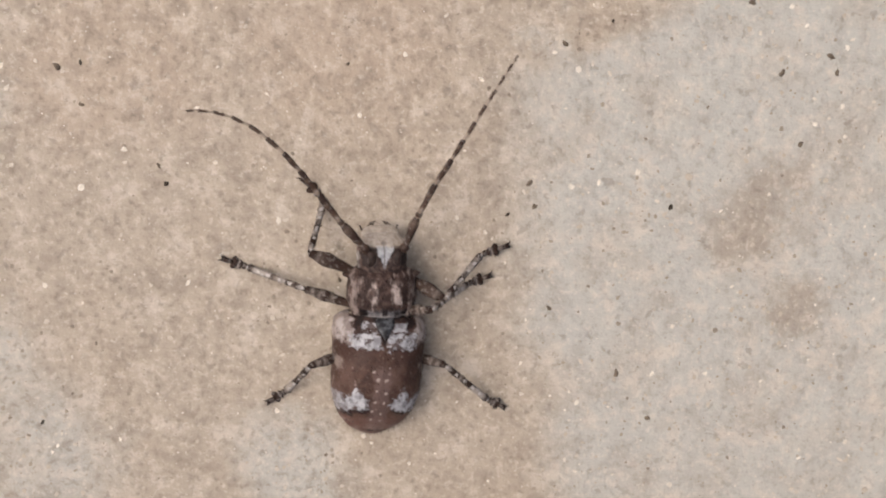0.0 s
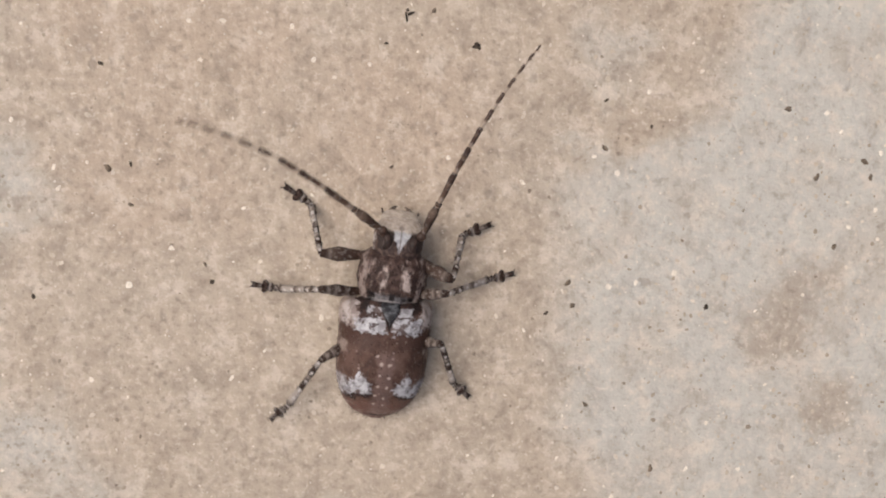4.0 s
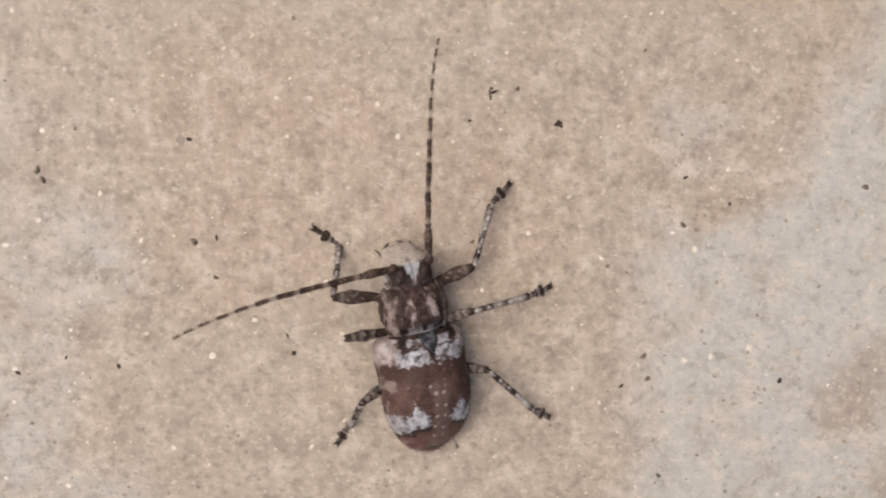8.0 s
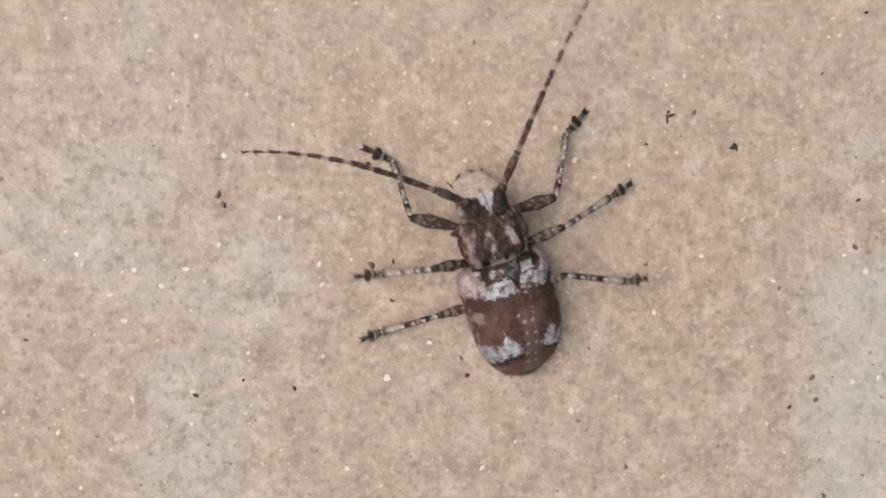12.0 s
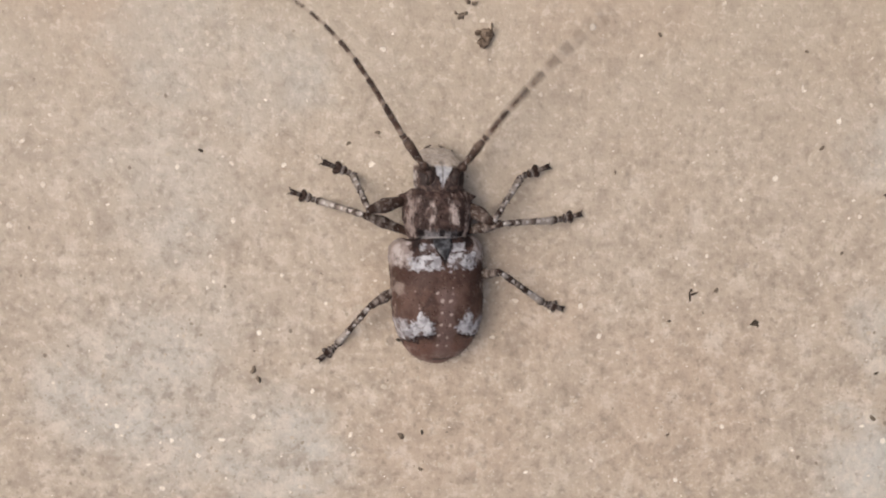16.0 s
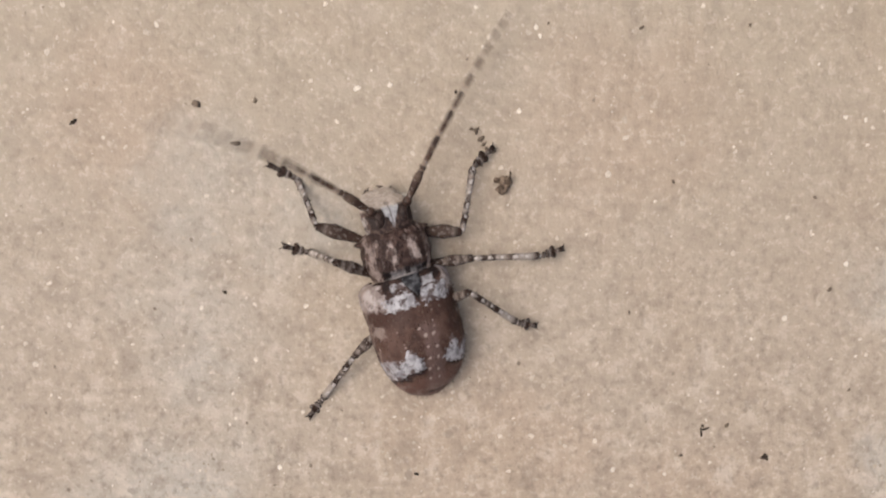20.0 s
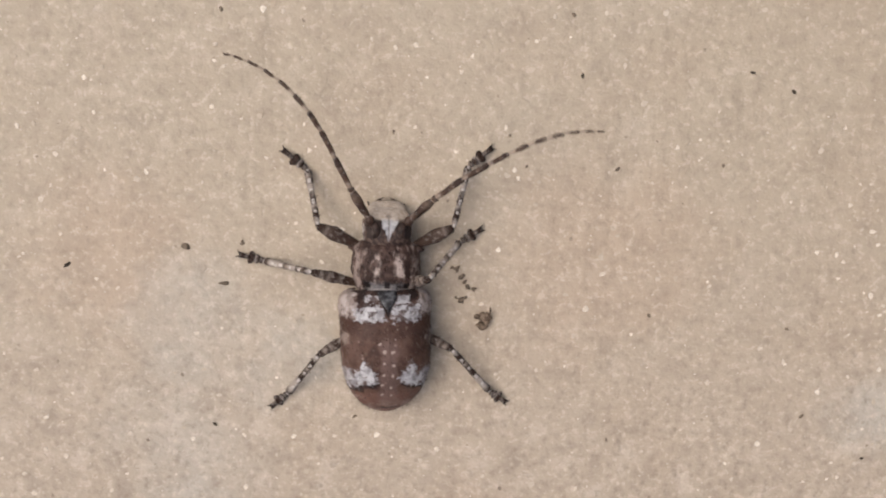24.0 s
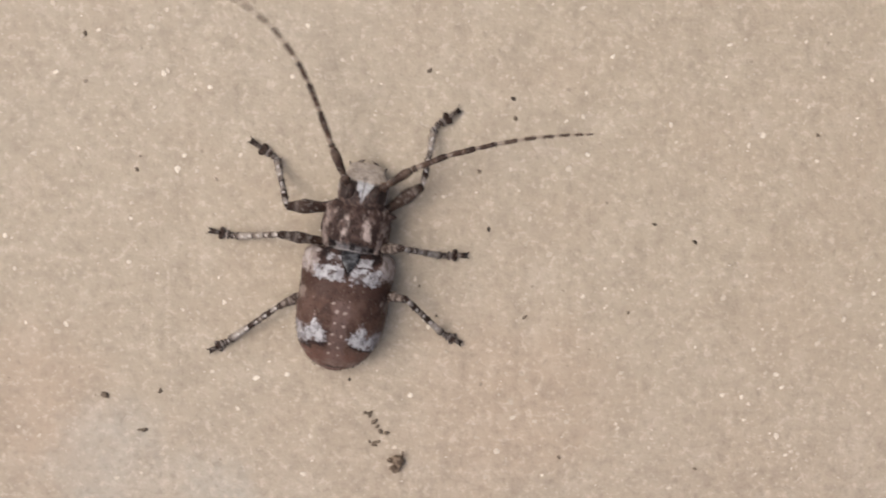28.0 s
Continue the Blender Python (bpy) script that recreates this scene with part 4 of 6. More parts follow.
def build_crumbs():
    """A brown crumb of earth with a tail of smaller crumbs."""
    x, y = -10.76, 26.31
    shapes = []
    rnd = random.Random(6)
    for n in range(9):
        a, d = rnd.uniform(0, 2 * PI), rnd.uniform(0.1, 0.5)
        shapes.append(moved(lump(rnd.uniform(0.18, 0.36), n + 2.2, (1, 0.8, 0.75), 0.5), d * math.cos(a), d * math.sin(a), rnd.uniform(0.0, 0.22)))
    for n in range(3):
        shapes.append(moved(limb(0.75, [(0, 0.06, 0.06), (1, 0.035, 0.035)], 6, 0.05, n), 0.38 + 0.10 * n, 0.0 + 0.08 * n, 0.15, -0.35 + 0.2 * n))
    ob = new("earth_crumb", mesh_from("earth_crumb", *joined(*shapes), CRUMB))
    ob.matrix_basis = pose(x * MM, y * MM, (slab_height(x, y) + 0.12) * MM)
    tagged(ob, "brown crumb of earth with short fibres on the concrete", "crumb")
    for n, (x, y, r) in enumerate([(-12.69, 29.81, 0.14), (-12.40, 29.60, 0.16), (-12.15, 29.11, 0.20), (-11.90, 28.86, 0.16), (-11.68, 28.51, 0.20), (-11.27, 28.40, 0.17), (-12.15, 27.62, 0.20), (-12.42, 27.80, 0.13), (-11.82, 27.80, 0.13)]):
        ob = new("earth_bit", mesh_from("earth_bit", *lump(r * 0.82, n * 1.7, (1.15, 0.8, 0.45), 0.9), SOFT_GRIT))
        ob.matrix_basis = pose(x * MM, y * MM, (slab_height(x, y) + 0.2 * r) * MM, 0, 0, 73 * n)
        tagged(ob, "small brown bit of earth on the concrete", "crumb", "bits beside the earth crumb")
    for n, (x, y, r) in enumerate([(7.48, 8.17, 0.21)]):
        ob = new("dark_crumb", mesh_from("dark_crumb", *joined(lump(r, n + 5.3, (1.0, 0.75, 0.5), 0.9), moved(lump(r * 0.6, n + 1.1, (0.7, 1.2, 0.5), 0.8), r * 0.8, -r * 0.6)), GRIT))
        ob.matrix_basis = pose(x * MM, y * MM, (slab_height(x, y) + 0.15 * r) * MM)
        tagged(ob, "small dark crumb lying on the concrete", "crumb")
    strokes = [moved(limb(0.62, [(0, 0.07, 0.05), (1, 0.05, 0.04)], 6, 0.0, 1), -0.16, -0.42, 0.03, 0.1), moved(limb(0.45, [(0, 0.08, 0.05), (1, 0.05, 0.04)], 6, 0.0, 2), -0.10, 0.02, 0.03, -1.2), moved(lump(0.10, 4, (1, 1, 0.6)), -0.12, 0.30, 0.02)]
    ob = new("dark_fibre", mesh_from("dark_fibre", *joined(*strokes), GRIT))
    ob.matrix_basis = pose(3.24 * MM, 10.05 * MM, (slab_height(3.24, 10.05) + 0.03) * MM)
    tagged(ob, "dark forked scrap of fibre lying on the concrete", "fibre")


def scattered(name, count, sizes, material, label, seed, rise, thin=0.0):
    """Countless worn grains, flush with the face of the slab."""
    rnd = random.Random(seed)
    verts, faces = [], []
    for _ in range(count):
        x, y = rnd.uniform(X0, X1), rnd.uniform(Y0, Y1)
        r = sizes[0] + (sizes[1] - sizes[0]) * rnd.random() ** 2.6
        if rnd.random() < thin * min(1.0, max(0.0, (y + 14.0) / 34.0)):
            continue
        z, turn, k = slab_height(x, y), rnd.uniform(0, 2 * PI), rnd.uniform(0.55, 1.0)
        c, s = math.cos(turn), math.sin(turn)
        n = len(verts)
        for level in (rise, -0.06):
            for i in range(6):
                j = rnd.uniform(0.55, 1.35) if level > 0 else j
                vx, vy = j * math.cos(PI * i / 3), k * j * math.sin(PI * i / 3)
                verts.append((x + r * (vx * c - vy * s), y + r * (vx * s + vy * c), z + level))
        verts.append((x, y, z + rise + 0.05 * r))
        for i in range(6):
            i2 = (i + 1) % 6
            faces += [(n + i, n + i2, n + 12), (n + 6 + i, n + 6 + i2, n + i2, n + i)]
    ob = new(name, mesh_from(name, verts, faces, material, False))
    return tagged(ob, label, "grains", kind="stuff")


build_grit()
build_crumbs()
scattered("sand_grains", 7000, (0.06, 0.22), SAND, "pale sand grains set in the concrete, the whitest standing for glints", 21, 0.022, 0.3)
scattered("pores", 4200, (0.05, 0.17), PORE, "dull brown sand grains set in the concrete", 22, 0.014, 0.92)


# ---- how the beetle moves ----
def between(rows, t):
    """The values of rows (t, ...) at a time, on a smooth line through them."""
    n = len(rows)
    if t <= rows[0][0]:
        return list(rows[0][1:])
    if t >= rows[-1][0]:
        return list(rows[-1][1:])
    i = next(k for k in range(n - 1) if rows[k + 1][0] >= t)
    a, b = rows[i], rows[i + 1]
    before, after = rows[max(0, i - 1)], rows[min(n - 1, i + 2)]
    d = b[0] - a[0]
    f = (t - a[0]) / d
    out = []
    for k in range(1, len(a)):
        def slope(p, q, r):
            u, v = (q[k] - p[k]) / max(1e-6, q[0] - p[0]), (r[k] - q[k]) / max(1e-6, r[0] - q[0])
            return 0.0 if u * v <= 0 else 2 * u * v / (u + v)
        m0 = slope(before, a, b) if before is not a else (b[k] - a[k]) / d
        m1 = slope(a, b, after) if after is not b else (b[k] - a[k]) / d
        out.append((2 * f**3 - 3 * f**2 + 1) * a[k] + (f**3 - 2 * f**2 + f) * d * m0 + (3 * f**2 - 2 * f**3) * b[k] + (f**3 - f**2) * d * m1)
    return out


def foot_at(steps, t):
    """Where a foot is: steps are (from, to, x, y) for each foothold; it is lifted between two."""
    for k, (a, b, x, y) in enumerate(steps):
        if t <= b or k == len(steps) - 1:
            if t >= a or k == 0:
                return Vector((x, y, 0.16))
            _, b0, x0, y0 = steps[k - 1]
            span = a - b0
            lead = max(0.0, (span - 0.5) / 2)
            f = min(1.0, max(0.0, (t - b0 - lead) / (span - 2 * lead)))
            s = f * f * (3 - 2 * f)
            return Vector((x0 + (x - x0) * s, y0 + (y - y0) * s, 0.16 + 1.1 * math.sin(PI * f)))


def aimed(a, b, up):
    """The pose of a limb that lies along +y from a to b, in metres."""
    y = (b - a).normalized()
    z = (up - y * up.dot(y)).normalized()
    x = y.cross(z)
    m = Matrix((x, y, z)).transposed().to_4x4()
    m.translation = a * MM
    return m


def beetle_pose(p):
    x, y, turn, tip, _, lean = p
    pivot = Vector((0, -1.0, 1.5))
    m = Euler((0, 0, radians(turn))).to_matrix() @ Euler((radians(tip), 0, 0)).to_matrix() @ Euler((0, radians(lean), 0)).to_matrix()
    o = Vector((x, y, 0)) + Euler((0, 0, radians(turn))).to_matrix() @ pivot - m @ pivot
    return m, o


NECK = Vector((0, 1.45, 2.5))  # the fore part turns here


def fore_pose(turn, at=Vector((0, 0, 0))):
    """The pose of a part of the fore body whose own origin is at a place in the beetle's space."""
    m = Euler((0, 0, radians(turn))).to_matrix().to_4x4()
    m.translation = (NECK + m.to_3x3() @ (at - NECK)) * MM
    return m


def leg_poses(side, row, foot, swivel=0.0):
    """Femur, tibia and foot from the hip (the origin) to the foothold, all in the leg's space."""
    fl, tl, al = FEMUR_LONG[row], TIBIA_LONG[row], TARSUS_LONG[row]
    flat = Vector((foot.x, foot.y, 0))
    ox, oy, follow = STANCE[row]
    way = (flat.normalized() * follow + Vector((side * ox, oy, 0)).normalized() * (1 - follow)).normalized()
    ankle = foot - way * al + Vector((0, 0, 0.22))
    reach = ankle.length
    if reach > (fl + tl) * 0.985:
        ankle = ankle * ((fl + tl) * 0.985 / reach)
        reach = ankle.length
    if reach < abs(tl - fl) + 1.2:
        ankle = ankle.normalized() * (abs(tl - fl) + 1.2)
        reach = ankle.length
    u = ankle.normalized()
    px, py, pz = POLE[row]
    pole = Vector((side * px, py, pz))
    pole = (pole - u * pole.dot(u)).normalized()
    pole = Matrix.Rotation(radians(-side * swivel), 3, u) @ pole
    c = (fl * fl + reach * reach - tl * tl) / (2 * fl * reach)
    knee = u * fl * c + pole * fl * math.sqrt(max(0.0, 1 - c * c))
    origin = Vector((0, 0, 0))
    up = Vector((0, 0, 1))
    return [aimed(origin, knee, up), aimed(knee, ankle, up), aimed(ankle, ankle + (foot - ankle).normalized() * al, up)]


def antenna_poses(side, *way_out):
    """The segments end to end from the root: degrees off straight ahead at four places along the length, and rise."""
    total, lift = sum(ANTENNA_LONG), way_out[4]
    heading = list(zip((0.06, 0.35, 0.68, 0.97), way_out))
    p, s, out = Vector((0, 0, 0)), 0.0, []
    for d in ANTENNA_LONG:
        f = (s + d / 2) / total
        az, el = radians(along(heading, f)), radians(lift * (1 - 0.9 * f))
        way = Vector((side * math.sin(az) * math.cos(el), math.cos(az) * math.cos(el), math.sin(el)))
        out.append(aimed(p, p + way, Vector((0, 0, 1)) if abs(way.z) < 0.95 else Vector((0, 1, 0))))
        p, s = p + way * d, s + d
    return out


def motions():
    # seconds; place of the beetle in millimetres, turn and tip, turn of the fore part, and lean to its right, in degrees
    body = (
        (0, 3.62, -16.49, -5.21, 0.02, 4.34, 9.42),
        (0.5, 2.95, -15.02, -5.5, 4.38, 8.33, 10.29),
        (1, 2.3, -15.35, 1.46, 1.87, 2.65, 11.16),
        (1.5, 2.31, -15.02, -0.62, 3.41, -2.74, 7.94),
        (2, 1.95, -13.84, 1.64, 0.34, -2.77, 4.72),
        (2.5, 1.72, -12.54, 3.1, 1.77, -3.36, 5.16),
        (4.5, 1.47, -8.2, -8.88, 1.34, -2.96, 6.91),
        (5, 1.06, -7.63, -9.45, 0.72, -1, 7.34),
        (5.5, 1.1, -7.5, -6, 2.7, 4.3, 7.08),
        (6, 0.68, -8.42, -0.1, 15.07, 3.94, 6.82),
        (6.5, 0.26, -7.69, -1.58, 3.57, 10.09, 12.41),
        (7, -0.4, -6.66, 6.1, -1.06, 8.71, 17.99),
        (7.5, -1.22, -6.34, 8.13, -0.03, 3.81, 19.18),
        (8, -1.46, -6.34, 9.34, -2.41, 3.53, 20.36),
        (8.5, -2.78, -6.31, 12.13, -0.37, 1.15, 21.31),
        (9, -2.81, -5.88, 20.16, -0.88, 5.7, 22.25),
        (9.5, -4, -5.04, 20.56, 3.07, 6.26, 15.66),
        (10, -5.06, -4.1, 24.52, 0.32, -4.6, 9.07),
        (10.5, -5.77, -3.02, 22.34, 4.34, 5.21, 10.63),
        (11, -6.22, -2.34, 27.9, 3.73, -4.57, 12.19),
        (11.5, -6.44, -1.58, 20.57, 3.88, 4.85, 12.53),
        (13.5, -11.88, 5.71, 7.75, 0.87, 3.12, 13.92),
        (14, -12.07, 7.23, 5.82, -1.2, 5.28, 14.26),
        (14.5, -11.95, 7.93, 9.56, -0.35, 4.22, 13.85),
        (15, -11.94, 8.59, 10.31, -1.03, 6.13, 13.43),
        (15.5, -12.88, 10.64, 6.04, -1.96, -0.65, 12.63),
        (16, -13.6, 12.52, 2.09, -3, -2.55, 11.84),
        (16.5, -14.2, 14.57, 1.06, -0.97, 1.54, 9.51),
        (17, -14.82, 14.83, 1.3, 0.87, -2.47, 7.18),
        (17.5, -14.9, 16.14, 3.06, -0.32, 1.61, 8.01),
        (18, -14.75, 17.25, -1.89, -2.37, 0.35, 8.85),
        (18.5, -15.29, 17.53, -2.62, -2.49, 6.14, 11.4),
        (19, -15.83, 17.81, -0.91, -4.04, 7.63, 13.96),
        (19.5, -16.62, 19.23, 13.66, -1.72, 0.46, 15.97),
        (20, -16.7, 19.3, 16.59, -1.65, 0.42, 17.98),
        (20.5, -17.41, 20.94, 11.6, -2.76, -2.25, 15.94),
        (21, -17.43, 21.49, 8.69, -1.57, 5.11, 13.9),
        (21.5, -17.13, 22.52, 9.37, -3.84, 3.14, 12.74),
        (23.5, -17.34, 26.68, -0.58, -2.87, -1.76, 8.12),
        (24, -17.04, 27.27, 1.1, -4.48, -2.65, 6.96),
        (24.5, -17, 28.87, -2.45, -3.04, 0.42, 7.47),
        (25, -16.18, 30.17, -5.14, -4.42, -1.09, 7.97),
        (25.5, -16.17, 31.88, -7.38, -3.95, -4.77, 6.95),
        (26, -15.64, 33.79, -10.13, -0.53, -5.49, 5.93),
        (26.5, -14.92, 35.99, -7.87, -0.44, -4.92, 5.28),
        (27, -13.86, 36.96, -9.52, -1.61, -0.64, 4.62),
        (27.5, -14.1, 38.89, -11.72, -2.45, -1.61, 4.18),
        (28, -13.6, 39.64, -9.89, -1.29, -1.61, 3.73),
    )
    # footholds: from, to (seconds), place in millimetres
    feet = {}
    feet[-1, FRONT] = [
        (0, 1.5, -1.28, -6.36), (2, 2.5, -3.85, -3.54), (4.5, 6.5, -4.96, -0.55), (7, 7, -9.23, 2.07),
        (7.5, 8, -8.47, 1.53), (8.5, 8.5, -7.26, 1.33), (9, 9, -8.52, 1.48), (9.5, 11.5, -13.81, 2.79),
        (12.1, 12.6, -16.56, 8.26), (13.5, 15, -19.31, 13.72), (15.5, 16, -20.96, 18.63), (16.5, 18.5, -21.7, 23.47),
        (19, 19, -24.91, 27.82), (19.5, 19.5, -23.79, 27.61), (20, 21, -25.73, 27.51), (21.5, 21.5, -26.94, 27.51),
        (22.1, 22.6, -25.34, 32.51), (23.5, 25, -23.74, 37.51), (25.5, 25.5, -24.31, 38.01), (26, 26.5, -23.11, 42.75),
        (27, 27, -21.43, 42.71), (27.5, 28, -20.03, 48.06),
    ]
    feet[-1, MIDDLE] = [
        (0, 0.5, -6.53, -11.49), (1, 1.5, -6.67, -9.36), (2, 2, -8.81, -11.3), (2.5, 2.5, -7.28, -11.24),
        (3.4, 3.9, -7.17, -6.97), (4.5, 7.5, -7.06, -2.69), (8, 8, -5.92, -5.82), (8.5, 8.5, -13.47, -5.72),
        (9, 9.5, -12.46, -5.44), (10, 11.5, -15.29, -2.9), (12.4, 12.9, -18, 1.46), (13.5, 13.5, -20.71, 5.82),
        (14, 14, -21.05, 7.73), (14.5, 15.5, -20.92, 10.01), (16, 18, -23.02, 16.74), (18.5, 21.5, -24.86, 22.3),
        (22.4, 22.9, -25.8, 26.5), (23.5, 25, -26.73, 30.71), (25.5, 26.5, -24.98, 36.88), (27, 28, -22.87, 42.19),
    ]
    feet[-1, HIND] = [
        (0, 2.5, -4, -21.22), (3.1, 3.6, -5.51, -17.13), (4.5, 10.5, -7.02, -13.05), (11, 11, -7.21, -11.91),
        (11.5, 11.5, -12.96, -8.45), (12.1, 12.6, -16.82, -4.2), (13.5, 13.5, -20.68, 0.06), (14, 15, -19.92, 0.64),
        (15.5, 16.5, -21.3, 5.61), (17, 17, -22.64, 9.8), (17.5, 17.5, -24.4, 9.81), (18, 20, -23.23, 10.82),
        (20.5, 21.5, -23.72, 13.59), (22.1, 22.6, -24.28, 16.95), (23.5, 24, -24.83, 20.32), (24.5, 24.5, -24.92, 22.23),
        (25, 25.5, -25.07, 25.8), (26, 26, -24.14, 28.71), (26.5, 26.5, -25.38, 33.59), (27, 28, -23.65, 33.74),
    ]
    feet[1, FRONT] = [
        (0, 0, 12.3, -11.05), (0.5, 0.5, 11.08, -5.83), (1, 1, 8.01, -4.33), (1.5, 5.5, 8.56, -3.14),
        (6, 6, 3.71, 2.22), (6.5, 7.5, 4.98, 3.43), (8, 8, 4.48, 4.51), (8.5, 9, 0.62, 6.21),
        (9.5, 9.5, -0.07, 5.72), (10, 10.5, -0.88, 5.09), (11, 13.5, -2.13, 10.54), (14, 16.5, -6.26, 18.44),
        (17, 17, -8.56, 21.79), (17.5, 17.5, -9.05, 25.28), (18, 18, -9.2, 27.92), (18.5, 18.5, -10.65, 26.83),
        (19, 21, -11.18, 28.82), (21.5, 23.5, -13.43, 33.88), (24, 25.5, -10.07, 37.74), (26, 27.5, -6.71, 41.99),
        (28, 28, -6.28, 50.04),
    ]
    feet[1, MIDDLE] = [
        (0, 2, 11.11, -12.98), (2.5, 5.5, 10.06, -6.39), (6, 6.5, 9.09, -6.5), (7, 7, 9.11, -1.51),
        (7.5, 8.5, 7.29, -2.26), (9, 9, 1.99, -1.85), (9.5, 11, 4.17, 2.93), (11.5, 11.5, 0.93, 5.94),
        (13.5, 14.5, -2.09, 9.13), (15, 16.5, -4.12, 15.39), (17, 17, -8.42, 17.32), (17.5, 20, -6.5, 22.3),
        (20.5, 21.5, -8.49, 25.83), (22.1, 22.6, -9.57, 29.16), (23.5, 24, -10.64, 32.5), (24.5, 24.5, -8.6, 31.89),
        (25, 26, -7.79, 34.73), (26.5, 28, -5.74, 40.49),
    ]
    feet[1, HIND] = [
        (0, 0, 11.94, -22.06), (0.5, 2, 10, -19.51), (2.5, 2.5, 8.64, -15.9), (4.5, 4.5, 7.06, -14.74),
        (5, 7, 9.03, -11.33), (7.5, 8, 7.35, -11.23), (8.5, 8.5, 6.38, -11.16), (9, 9.5, 7.49, -6.43),
        (10, 10, 4.57, -3.59), (10.5, 11.5, 3.72, -2.35), (12.4, 12.9, 0.86, 1.03), (13.5, 14, -2.01, 4.42),
        (14.5, 15.5, -2.98, 5.99), (16, 16, -5.14, 9.09), (16.5, 18, -6.37, 11.33), (18.5, 19, -7.43, 11.59),
        (19.5, 21.5, -8.13, 17.13), (23.5, 24, -8.9, 20.61), (24.5, 25.5, -8.66, 25.36), (26, 26, -8.77, 28.72),
        (26.5, 27, -8.12, 31.33), (27.5, 27.5, -7.46, 32.79), (28, 28, -6.13, 34.5),
    ]
    # how far the knees of the front legs are raised: seconds, degrees
    raised = {
        -1: [(0, 15), (5, 20), (7, 5), (11, 5), (14, 0), (16, 20), (21, 20), (25, 20), (26, 5), (28, 20)],
        1: [(0, 20), (2, 10), (5, 45), (7, 30), (9, 0), (11, 0), (14, -5), (16, 30), (18, 20), (19, 0), (24, 10), (25, 30), (26, 40), (28, 20)],
    }
    # feelers: seconds, degrees off straight ahead at four places from root to tip, rise
    feelers = {}
